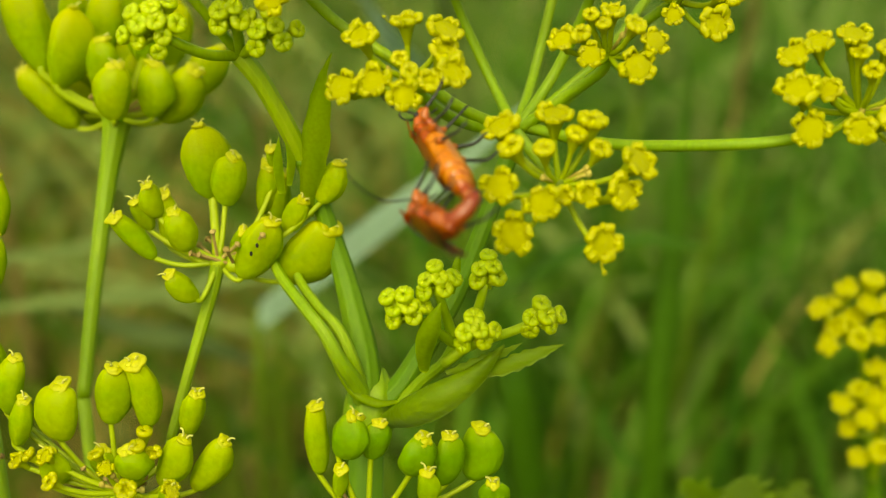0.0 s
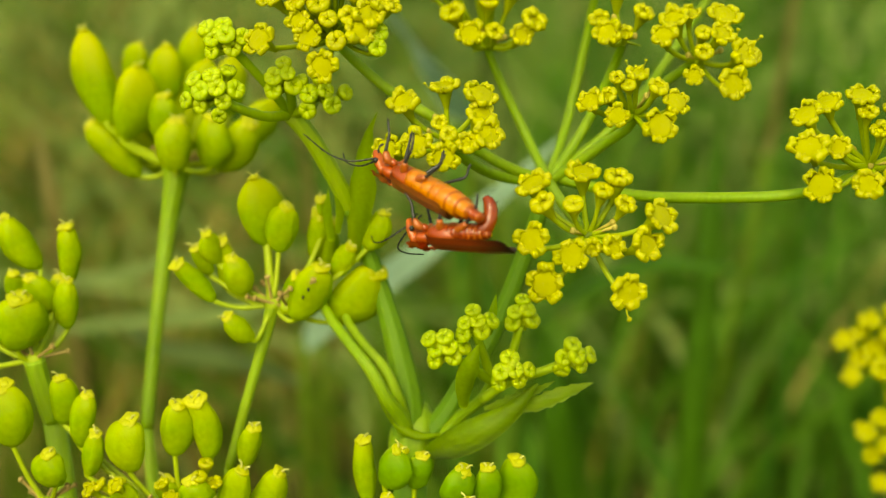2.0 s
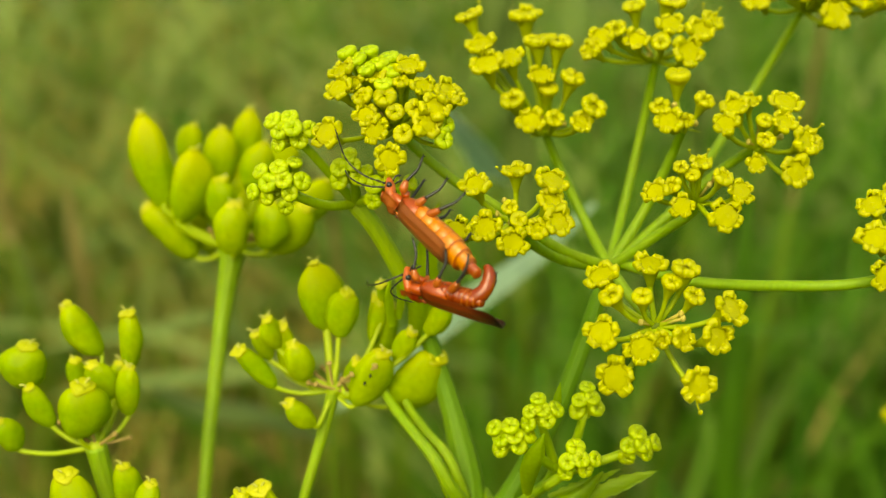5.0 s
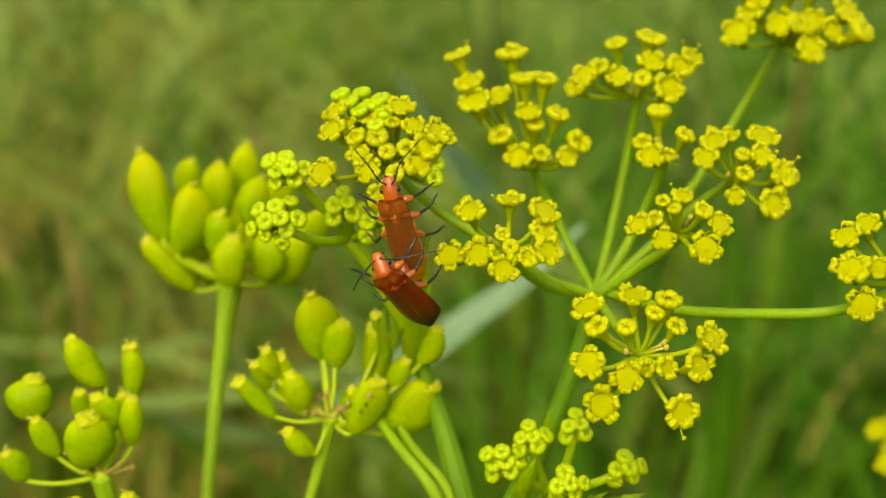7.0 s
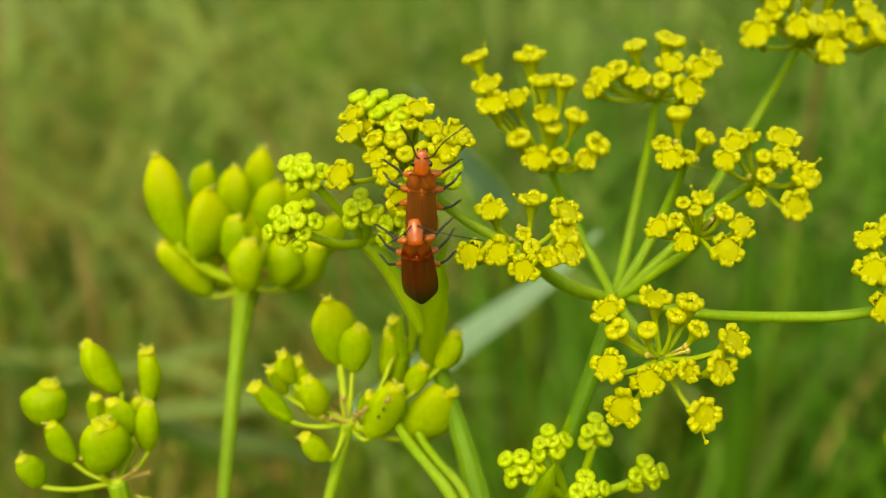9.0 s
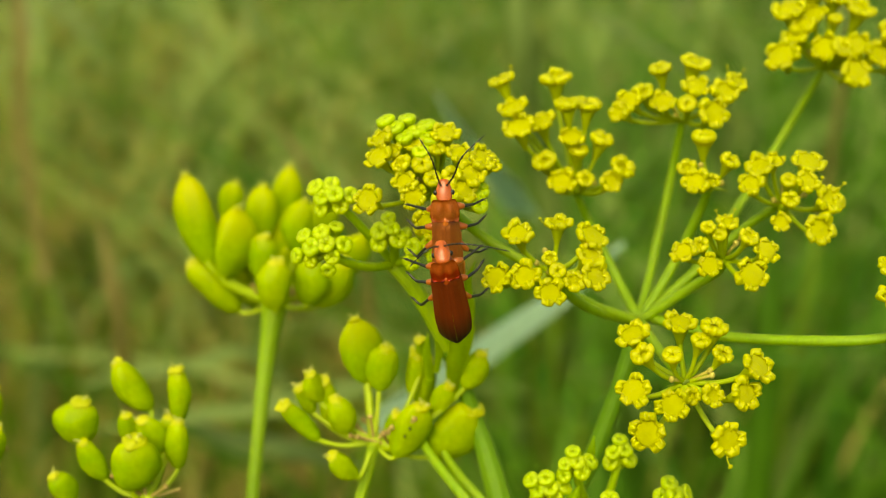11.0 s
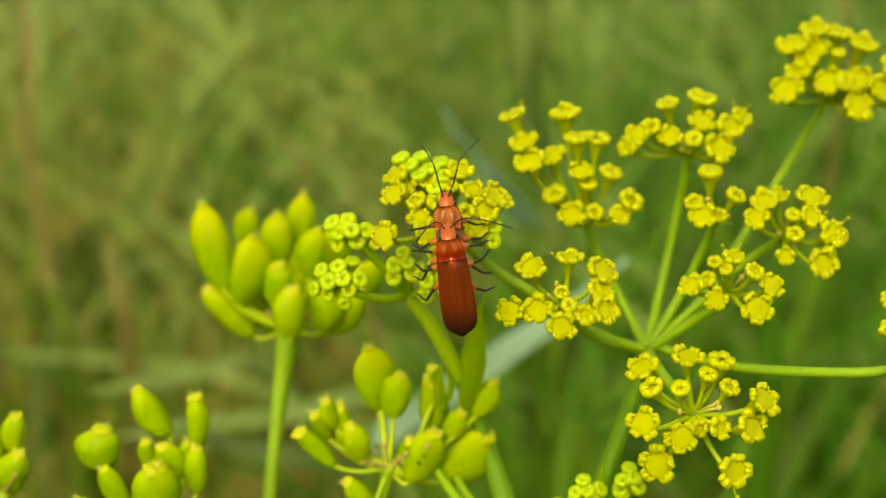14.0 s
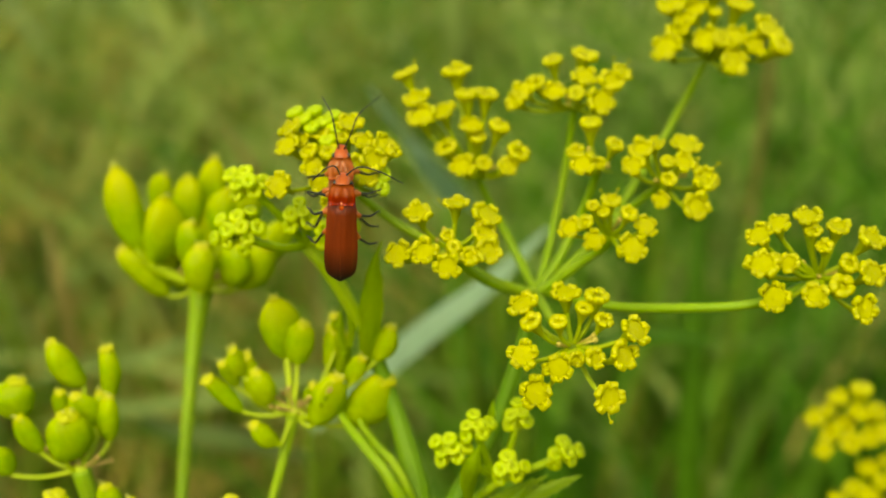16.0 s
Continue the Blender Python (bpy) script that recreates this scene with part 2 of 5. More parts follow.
OPEN = [flower_mesh("flower", c, (OVARY, DISC, PETAL), 0, k) for k, c in enumerate((0.0, 0.08, 0.16, 0.02, 0.22, 0.12))]
STAMENED = [flower_mesh("flower", 0.15, (OVARY, DISC, PETAL), 1, 21), flower_mesh("flower", 0.2, (OVARY, DISC, PETAL), 2, 22)]
HALF = [flower_mesh("flower", c, (OVARY, DISC, PETAL), 0, 30 + k) for k, c in enumerate((0.42, 0.6, 0.5, 0.7))]
CLOSED = [flower_mesh("flower_bud", c, (OVARY, DISC, PETAL), 0, 40 + k) for k, c in enumerate((0.92, 1.0))]
GREEN = [flower_mesh("flower_bud", c, (BUD, BUD, BUD), 0, 50 + k) for k, c in enumerate((1.0, 1.0, 1.0, 0.9))]
STAR = [flower_mesh("flower", 0.35, (OVARY, DISC, PETAL), 0, 60), flower_mesh("flower", 0.1, (OVARY, DISC, PETAL), 0, 61)]
KINDS = {"o": OPEN, "O": STAMENED, "S": STAMENED, "h": HALF, "b": CLOSED, "g": GREEN, "s": STAR}
CHOICE = random.Random(5)
TO_VIEW = way((0, 0.05, -1))


def umbellet(plant, hub, ray, heads, kinds):
    """The ray that carries an umbellet, its pedicels and its flowers. heads: x, y, z in mm and the width."""
    bm = bmesh.new()
    h = W(hub)
    line = [(*W(p), r * MM) for p, r in zip(ray, np.linspace(0.36, 0.30, len(ray)))]
    if (W(ray[0]) - h).length < 1e-6:
        line = line[::-1]
    line.append((*(h + (h - Vector(line[-2][:3])).normalized() * 0.0003), 0.0004))
    tube(bm, smooth_line(line, 6), 12, 0)
    ob = part("umbellet", bm, STEM, plant, "thin green ray bearing an umbellet", h)
    for k in range(5):
        a = 2 * math.pi * k / 5
        tip = h + (RIGHT * math.cos(a) + AWAY * math.sin(a)) * 0.0012 - UP * 0.0003
        bm = bmesh.new()
        tube(bm, [(*h, 0.00012), (*((h + tip) / 2), 0.0001), (*tip, 0.00003)], 5, 0)
        part("bracteole", bm, PEDICEL, ob)
    for k in range(3):
        a = CHOICE.uniform(0, 6.28)
        tip = h + (RIGHT * math.cos(a) + UP * (0.5 + 0.5 * math.sin(a))) * CHOICE.uniform(0.0009, 0.0016) + TO_VIEW * CHOICE.uniform(0.0006, 0.0016)
        bm = bmesh.new()
        tube(bm, [(*h, 0.0001), (*h.lerp(tip, 0.6), 0.0001), (*tip, 0.00012)], 5, 0)
        blob(bm, tip, (0.00019, 0.00017, 0.00022), 0, 7)
        part("withered_floret", bm, STUB, ob, "tiny straw-coloured withered floret")
    for (x, y, z, d), kind in zip(heads, kinds):
        place = W((x, y, z))
        out = (place - h).normalized()
        spread = 0.34 if kind in "oOs" else 0.12
        n = (out * 0.75 + TO_VIEW * spread + Vector((CHOICE.uniform(-0.12, 0.12), 0, 0.42))).normalized()
        d *= {"h": 1.18, "b": 1.25, "g": 1.3}.get(kind, 1.1) * MM
        foot = place - n * (0.62 * d)
        bend = (h + foot) / 2 + Vector((0, 0, -0.0003)) + out * 0.0002
        r = 0.15 * MM if kind in "gb" else 0.17 * MM
        bm = bmesh.new()
        tube(bm, smooth_line([(*h, r * 1.2), (*bend, r), (*(foot - n * 0.0002), r), (*(foot + n * 0.0002), r * 1.1)], 4), 7, 0)
        part("pedicel", bm, PEDICEL, ob)
        me = CHOICE.choice(KINDS[kind])
        placed(me.name.split(".")[0], me, facing(place - n * 0.1 * d, n, CHOICE.uniform(0, 6.28), d), ob)
    return ob


def bud_cluster(plant, centre, radius, count, width, ray):
    """A tight head of green buds on a short ray."""
    bm = bmesh.new()
    tube(bm, smooth_line([(*W(p), r * MM) for p, r in zip(ray, np.linspace(0.34, 0.26, len(ray)))], 5), 8, 0)
    c = W(centre)
    foot = W(ray[-1]) + AWAY * 0.0003
    ob = part("bud_head", bm, YOUNG, plant, "short green ray with tight buds", c)
    for k in range(count):
        a = 2.39996 * k + 0.7
        r = radius * math.sqrt((k + 0.4) / count) * MM
        place = c + RIGHT * (r * math.cos(a)) + UP * (r * math.sin(a) * 0.92) + AWAY * (0.55 * r * r / (radius * MM) + CHOICE.uniform(-0.2, 0.2) * MM)
        n = ((place - foot).normalized() * 0.7 + TO_VIEW * 0.35 + Vector((0, 0, 0.15))).normalized()
        bm = bmesh.new()
        tube(bm, [(*foot, 0.00016), (*((foot + place) / 2 - UP * 0.0001), 0.00015), (*(place - n * 0.0004), 0.00016)], 6, 0)
        part("pedicel", bm, PEDICEL, ob)
        d = width * CHOICE.uniform(0.85, 1.12) * MM * 1.2
        placed("flower_bud", CHOICE.choice(GREEN), facing(place - n * 0.15 * d, n, CHOICE.uniform(0, 6.28), d), ob)
    return ob


# ---- stalks and fruits ----
def stalk(plant, name, pts, radii):
    bm = bmesh.new()
    tube(bm, smooth_line([(*W(p), r * 0.92 * MM) for p, r in zip(pts, radii)], 8), 36, 0, 0.05, 9)
    return part(name, bm, YOUNG if name == "upper_stalk" else STEM if name == "joint" else STALK if radii[0] > 0.8 else STEM, plant, "pale swollen joint" if name == "joint" else "")


def root(plant, start, radius, foot):
    """The lower stalk, from where it leaves the view down to the ground."""
    s = W(start)
    f = Vector((foot[0], foot[1], -0.02))
    bm = bmesh.new()
    line = [(*s, radius * MM), (*(s.lerp(f, 0.15) + Vector((0, 0.004, -0.02))), radius * 1.15 * MM), (*s.lerp(f, 0.55), radius * 1.7 * MM), (*f, radius * 2.4 * MM)]
    tube(bm, smooth_line(line, 6), 14, 0, 0.05, 7)
    return part("lower_stalk", bm, STALK if radius > 1 else STEM, plant)


def fruit(plant, hub, base, tip, width, pointed=False):
    """One flattened seed fruit with a thin wing along each edge, fine ribs, its yellow cushion and two styles, on its pedicel."""
    b, t = W(base), W(tip)
    length, n = (t - b).length, (t - b).normalized()
    wide = width * MM * (0.49 if pointed else 0.5)
    seed = CHOICE.uniform(0, 50)
    slim = length / (2 * wide)
    fat = 0.52 if pointed else 0.62 if slim < 2.0 else 0.8
    flat = n.cross(TO_VIEW).normalized()
    turn = CHOICE.uniform(-0.5, 0.5)
    m = Matrix.Translation(b) @ Matrix((flat, n.cross(flat), n)).transposed().to_4x4() @ Matrix.Rotation(turn, 4, "Z")
    bend, lean = CHOICE.uniform(-0.14, 0.14), CHOICE.uniform(-0.10, 0.10)
    tube_like = slim > 2.3 and not pointed
    rows, sides, steps = [], 28, 18
    bm = bmesh.new()
    for k in range(steps + 1):
        s = k / steps
        if tube_like:
            r = math.sin(math.pi * (0.07 + 0.80 * s)) ** 0.5
        else:
            a, e = (0.70, 0.62) if pointed else (0.52, 0.44)
            q = 0.015 + 0.955 * s
            r = (q ** a * (1 - q) ** e) / ((a / (a + e)) ** a * (e / (a + e)) ** e)
        if pointed and s > 0.86:
            r *= 1 - 0.25 * ((s - 0.86) / 0.14)
        r = max(0.13, r * (0.6 if k in (0, steps) else 1.0)) * wide
        ring = []
        for j in range(sides):
            a = 2 * math.pi * j / sides
            face = abs(math.sin(a))
            wing = 0.07 * max(0.0, 1 - face / 0.24) * math.sin(math.pi * s) ** 0.5
            rib = 0.020 * math.cos(10 * a) + (0.05 if tube_like else 0.035) * math.exp(-((face - 0.8) / 0.12) ** 2) * math.sin(math.pi * s)
            lump = 0.13 * noise.noise(Vector((math.cos(a) * 1.2 + seed, math.sin(a) * 1.2, s * 2.6 + seed))) + 0.035 * noise.noise(Vector((math.cos(a) * 4 + seed, math.sin(a) * 4, s * 9)))
            f = r * (1 + wing + rib + lump * min(1, 3 * math.sin(math.pi * s) + 0.2))
            bow = math.sin(math.pi * s) * wide * 2
            ring.append(bm.verts.new(m @ Vector((f * math.cos(a) + bend * bow, f * math.sin(a) * fat + lean * bow, s * length * 0.98))))
        rows.append(ring)
    for p, q in zip(rows, rows[1:]):
        for j in range(sides):
            bm.faces.new((p[j], p[(j + 1) % sides], q[(j + 1) % sides], q[j]))
    bm.faces.new(reversed(rows[0]))
    bm.faces.new(rows[-1])
    ob = part("fruit", bm, YELLOWING if pointed else UNRIPE if plant == LOWMID and width > 1.4 else FRUIT, plant)
    top = m @ Vector((0, 0, length * 0.965))
    cr = wide * 0.27 if pointed else max(0.42 * MM, wide * 0.50) if slim < 2.3 else wide * 0.80
    cm = bmesh.new()
    turn4 = m.to_3x3().to_4x4()
    if not pointed:
        turn4 = facing(Vector(), (n * 0.8 + TO_VIEW * 0.42).normalized(), seed)
    tilt = Matrix.Translation(top) @ turn4 @ Matrix.Rotation(CHOICE.uniform(-0.25, 0.25), 4, "X") @ Matrix.Rotation(CHOICE.uniform(-0.25, 0.25), 4, "Y")
    # a frilled rim, and the two halves of the cushion on it
    lathe(cm, ((cr * 0.7, -cr * 0.45), (cr * 1.02, -cr * 0.12), (cr * 1.12, cr * 0.10), (cr * 0.95, cr * 0.24), (cr * 0.5, cr * 0.22), (cr * 0.05, cr * 0.20)), 24, 0, tilt, 0.9, 0.30, 0.07, 5, seed)
    for side in (-1, 1):
        blob(cm, tilt @ Vector((side * cr * 0.34, 0, cr * 0.14)), (cr * 0.46, cr * 0.62, cr * (0.5 if pointed else 0.22)), 0, 9, turn4)
    part("crown", cm, CROWN, ob, "yellow lumpy crown")
    sm = bmesh.new()
    for side in CHOICE.choice(((-1, 1), (-1, 1), (1,), (0.3,), (-1,))):
        u = m.to_3x3() @ Vector((side, CHOICE.uniform(-0.5, 0.5), 0)).normalized()
        p0 = top + n * cr * 0.35 + u * cr * 0.3
        far = CHOICE.uniform(0.45, 0.85) * MM
        tube(sm, smooth_line([(*p0, 0.085 * MM), (*(p0 + n * 0.20 * far + u * 0.06 * far), 0.065 * MM), (*(p0 + n * 0.36 * far + u * 0.2 * far), 0.055 * MM), (*(p0 + n * 0.40 * far + u * 0.42 * far), 0.065 * MM)], 3), 6, 0)
    part("style", sm, STYLE, ob)
    pm = bmesh.new()
    h = W(hub)
    mid = h.lerp(b, 0.55) + Vector((0, 0, -0.0004))
    thick = 0.30 if pointed else 0.17
    tube(pm, smooth_line([(*h, (thick + 0.05) * MM), (*mid, thick * MM), (*(b - n * 0.0001), thick * MM), (*(b + n * 0.0005), (thick + 0.03) * MM)], 5), 8, 0)
    part("pedicel", pm, PEDICEL, plant)
    return ob


def specks(place):
    """Two tiny black specks on a fruit."""
    for dx, dy in ((0, 0), (0.35, 0.5)):
        bm = bmesh.new()
        blob(bm, W((place[0] + dx, place[1] + dy, place[2])), (0.00011, 0.00009, 0.00016), 0, 6)
        part("speck", bm, SPECK, CLUMP, "tiny black speck")


def fruits(plant, hub, rows, pointed=False):
    for r in rows:
        fruit(plant, hub, r[:3], r[3:6], r[6] * (1.1 if len(r) > 7 else 1.0), pointed or len(r) > 7)
    bm = bmesh.new()
    h = W(hub)
    blob(bm, h, (0.0006, 0.0005, 0.0005), 0, 10)
    ob = part("umbellet_hub", bm, PEDICEL, plant)
    for k in range(6):
        a = 2 * math.pi * k / 6 + 0.4
        tip = h + (RIGHT * math.cos(a) + AWAY * math.sin(a)) * CHOICE.uniform(0.001, 0.0022) + UP * CHOICE.uniform(0.0004, 0.0018)
        bm = bmesh.new()
        tube(bm, smooth_line([(*h, 0.00013), (*((h + tip) / 2), 0.00011), (*tip, 0.00012), (*(tip + (tip - h) * 0.06), 0.00024), (*(tip + (tip - h) * 0.14), 0.00006)], 3), 6, 0)
        part("flower_stub", bm, WITHERED, ob, "withered flower stub")


def blade(bm, spine, widths, fold, slot=0, side_hint=None, teeth=0.0, curl=0.0, thick=0.12):
    """A leaf blade along a spine in mm, folded along its midrib, with toothed edges."""
    line = smooth_line([(*W(p), w * MM) for p, w in zip(spine, widths)], 8)
    rows = []
    for k, p in enumerate(line):
        here = Vector(p[:3])
        ahead = (Vector(line[min(k + 1, len(line) - 1)][:3]) - Vector(line[max(k - 1, 0)][:3])).normalized()
        hint = side_hint or TO_VIEW
        side = ahead.cross(hint).normalized()
        face = side.cross(ahead).normalized()
        row = []
        for s in range(7):
            u = s / 3 - 1
            w = p[3] * (1 + (teeth * (0.9, 0.2, -0.5, -0.9, 1.0, 0.1, -1.0)[k % 7] if abs(u) == 1 else 0))
            row.append(bm.verts.new(here + side * (u * w * math.cos(fold * u * u)) - face * (fold * w * u * u) + face * (curl * w * 0.25 * math.sin(k * 0.9 + 2 * u) * abs(u))))
        rows.append(row)
    faces = []
    for a, b in zip(rows, rows[1:]):
        for s in range(6):
            f = bm.faces.new((a[s], a[s + 1], b[s + 1], b[s]))
            f.material_index = slot
            faces.append(f)
    bmesh.ops.solidify(bm, geom=faces, thickness=thick * MM)


def leaf(plant, name, spine, widths, fold=0.4, hint=None, teeth=0.0, curl=0.0, label="", material=None):
    bm = bmesh.new()
    blade(bm, spine, widths, fold, 0, hint, teeth, curl)
    return part(name, bm, material or LEAF, plant, label)


# ---- the meadow ----
def meadow_ground():
    mat = bpy.data.materials.new("meadow_soil")
    mat.use_nodes = True
    nt = mat.node_tree
    b = nt.nodes["Principled BSDF"]
    c = mix_colour(nt, ramp(nt, noise_of(nt, 9, 5), 0.35, 0.65), (0.03, 0.035, 0.006), (0.14, 0.10, 0.03))
    c = mix_colour(nt, ramp(nt, noise_of(nt, 120, 4), 0.4, 0.7), c, (0.05, 0.09, 0.012))
    nt.links.new(c, b.inputs["Base Color"])
    b.inputs["Roughness"].default_value = 0.95
    b.inputs["Specular IOR Level"].default_value = 0.1
    bm = bmesh.new()
    n, half = 60, 60.0
    axis = [half * (abs(k / n) ** 3) * (1 if k > 0 else -1) for k in range(-n, n + 1)]
    grid = [[bm.verts.new((x, y, 0.03 * noise.noise(Vector((x * 1.5, y * 1.5, 0))))) for x in axis] for y in axis]
    for r0, r1 in zip(grid, grid[1:]):
        for k in range(len(axis) - 1):
            bm.faces.new((r0[k], r0[k + 1], r1[k + 1], r1[k]))
    me = bpy.data.meshes.new("ground")
    bm.to_mesh(me)
    bm.free()
    me.materials.append(mat)
    me.shade_smooth()
    tagged(new("ground", me), "brown-green meadow soil with old thatch", "ground", kind="structure")


def grass_material(name, dark, light):
    mat = bpy.data.materials.new(name)
    mat.use_nodes = True
    nt = mat.node_tree
    b = nt.nodes["Principled BSDF"]
    geo = nt.nodes.new("ShaderNodeNewGeometry")
    c = mix_colour(nt, geo.outputs["Random Per Island"], dark, light)
    m2 = nt.nodes.new("ShaderNodeMix")
    m2.data_type, m2.blend_type = "RGBA", "MULTIPLY"
    m2.inputs["Factor"].default_value = 0.5
    nt.links.new(c, m2.inputs["A"])
    nt.links.new(mix_colour(nt, noise_of(nt, 60, 3), (0.5, 0.5, 0.5), (1.2, 1.2, 1.1)), m2.inputs["B"])
    nt.links.new(m2.outputs["Result"], b.inputs["Base Color"])
    b.inputs["Roughness"].default_value = 0.6
    b.inputs["Specular IOR Level"].default_value = 0.12
    tr = nt.nodes.new("ShaderNodeBsdfTranslucent")
    nt.links.new(m2.outputs["Result"], tr.inputs["Color"])
    ms = nt.nodes.new("ShaderNodeMixShader")
    ms.inputs[0].default_value = 0.3
    nt.links.new(b.outputs[0], ms.inputs[1])
    nt.links.new(tr.outputs[0], ms.inputs[2])
    nt.links.new(ms.outputs[0], nt.nodes["Material Output"].inputs["Surface"])
    return mat


def grass(name, label, count, material, where, height, width, seed, lean=0.35):
    """A stand of bent, keeled blades; where(rng) gives the foot of each one."""
    rng = random.Random(seed)
    verts, faces = [], []
    for _ in range(count):
        x, y = where(rng)
        h, w = rng.uniform(*height), rng.uniform(*width)
        a, turn = rng.uniform(0, 6.283), rng.uniform(0, 6.283)
        bend = rng.uniform(0.1, 1.0) * lean * h
        dx, dy = math.cos(a) * bend, math.sin(a) * bend
        sx, sy = math.cos(turn) * w / 2, math.sin(turn) * w / 2
        first = len(verts)
        for k in range(6):
            s = k / 5
            cx, cy, cz = x + dx * s ** 2, y + dy * s ** 2, h * (s - 0.25 * lean * s ** 3)
            t = (1 - s ** 2.2) * (0.75 + 0.25 * min(1, s * 4)) + 0.03
            verts += [(cx - sx * t, cy - sy * t, cz), (cx - sy * t * 0.35, cy + sx * t * 0.35, cz), (cx + sx * t, cy + sy * t, cz)]
        for k in range(5):
            o = first + 3 * k
            faces += [(o, o + 1, o + 4, o + 3), (o + 1, o + 2, o + 5, o + 4)]
    me = bpy.data.meshes.new(name)
    me.from_pydata(verts, [], faces)
    me.materials.append(material)
    me.shade_smooth()
    tagged(new(name, me), label, "grass", kind="stuff")


def grass_blade(spine, widths, foot, label, material, up=0.05):
    """One long blade of its own, from its tip down to its foot on the ground."""
    end = W(spine[-1])
    base = thing("grass_blade", Vector((*foot, 0)), label, "grass blade", "long grass blades")
    bm = bmesh.new()
    blade(bm, spine, widths, 0.25, 0, way((0, up, -1)), 0.0, 0.0, 0.3)
    part("blade", bm, material, base)
    bm = bmesh.new()
    f = Vector((foot[0], foot[1], -0.01))
    r = 0.9 * MM
    tube(bm, smooth_line([(*end, r), (*(end.lerp(f, 0.3) + Vector((0, 0, -0.01))), r), (*end.lerp(f, 0.7), r * 0.9), (*f, r * 0.7)], 5), 8, 0)
    part("culm", bm, GRASS_GREEN, base)


# ---- build: ground and grass ----
meadow_ground()
GRASS_GREEN = grass_material("grass_green", (0.065, 0.145, 0.006), (0.225, 0.325, 0.032))
GRASS_FRESH = grass_material("grass_fresh", (0.025, 0.10, 0.004), (0.14, 0.285, 0.024))
GRASS_PALE = grass_material("grass_pale", (0.23, 0.33, 0.07), (0.38, 0.48, 0.14))
GRASS_DEEP = grass_material("grass_deep", (0.025, 0.07, 0.004), (0.08, 0.16, 0.012))
GRASS_DRY = grass_material("grass_dry", (0.30, 0.23, 0.045), (0.56, 0.45, 0.13))
GRASS_BLUE = grass_material("grass_grey_green", (0.30, 0.42, 0.17), (0.42, 0.55, 0.28))


def field(near, far, left, right):
    """Feet spread over a wedge that widens with the distance."""
    def spot(rng):
        y = near + (far - near) * rng.random() ** 0.8
        return rng.uniform(left, right) * (y + 0.1), y
    return spot


def clumps(near, far, left, right, count, spread, seed):
    """Feet gathered in loose clumps over the same kind of wedge."""
    rng = random.Random(seed)
    middle = []
    for _ in range(count):
        y = near + (far - near) * rng.random() ** 0.8
        middle.append((rng.uniform(left, right) * (y + 0.1), y))

    def spot(r):
        x, y = r.choice(middle)
        return x + r.gauss(0, spread), max(near, y + r.gauss(0, spread))
    return spot


def around(rng):
    """Feet all round the plants, outside the wedge that the flowers stand before."""
    while True:
        x, y = rng.uniform(-4.5, 4.5), rng.uniform(-4.0, 5.0)
        if math.hypot(x, y) > 0.5 and abs(x) > 0.72 * (y + 0.1):
            return x, y


grass("green_grass", "fresh green meadow grass, thick on one side", 1800, GRASS_FRESH, clumps(0.85, 3.4, -0.05, 0.7, 48, 0.14, 12), (0.22, 0.62), (0.004, 0.014), 1, 1.05)
grass("mixed_grass", "green meadow grass with gaps", 2000, GRASS_GREEN, field(0.6, 3.6, -0.75, 0.1), (0.2, 0.5), (0.003, 0.010), 2, 1.0)
grass("dry_grass", "dry straw-coloured grass stems and thatch", 2500, GRASS_DRY, clumps(0.7, 3.2, -0.75, 0.15, 26, 0.13, 11), (0.10, 0.42), (0.002, 0.006), 3, 1.1)
grass("dry_stems", "few dry straw stems in green grass", 420, GRASS_DRY, field(0.6, 3.0, 0.0, 0.7), (0.15, 0.45), (0.002, 0.005), 4, 1.0)
# pale blades, many of them far off, whose light colour also stands for haze
grass("pale_grass", "pale yellow-green grass blades, bent over", 1700, GRASS_PALE, field(1.0, 4.5, -0.45, 0.6), (0.2, 0.6), (0.004, 0.014), 7, 1.3)
grass("broad_grass", "broad fresh green grass blades close behind the flowers", 120, GRASS_FRESH, field(0.35, 0.9, 0.0, 0.5), (0.34, 0.6), (0.007, 0.013), 6, 0.9)
# far grey-green blades, their greyed colour also standing in for distance haze
grass("grey_green_grass", "broad grey-green grass blades", 260, GRASS_BLUE, field(1.8, 4.5, -0.6, 0.6), (0.25, 0.6), (0.006, 0.016), 5, 1.1)
grass("bent_grass", "pale bent grass blades, some distance behind", 360, GRASS_PALE, field(0.7, 2.2, -0.4, 0.5), (0.28, 0.62), (0.006, 0.015), 21, 1.3)
grass("old_straw", "long straw-coloured stems leaning in the grass", 700, GRASS_DRY, field(0.9, 2.6, -0.65, 0.05), (0.24, 0.55), (0.0015, 0.0045), 22, 0.9)
grass("deep_grass", "dark green tufts in the hollow of the meadow", 1000, GRASS_DEEP, clumps(1.0, 4.2, -0.7, 0.6, 40, 0.12, 23), (0.2, 0.5), (0.006, 0.015), 24, 1.0)
grass("outer_grass", "short meadow grass all round the plants", 15000, GRASS_GREEN, around, (0.15, 0.45), (0.004, 0.011), 8, 1.0)

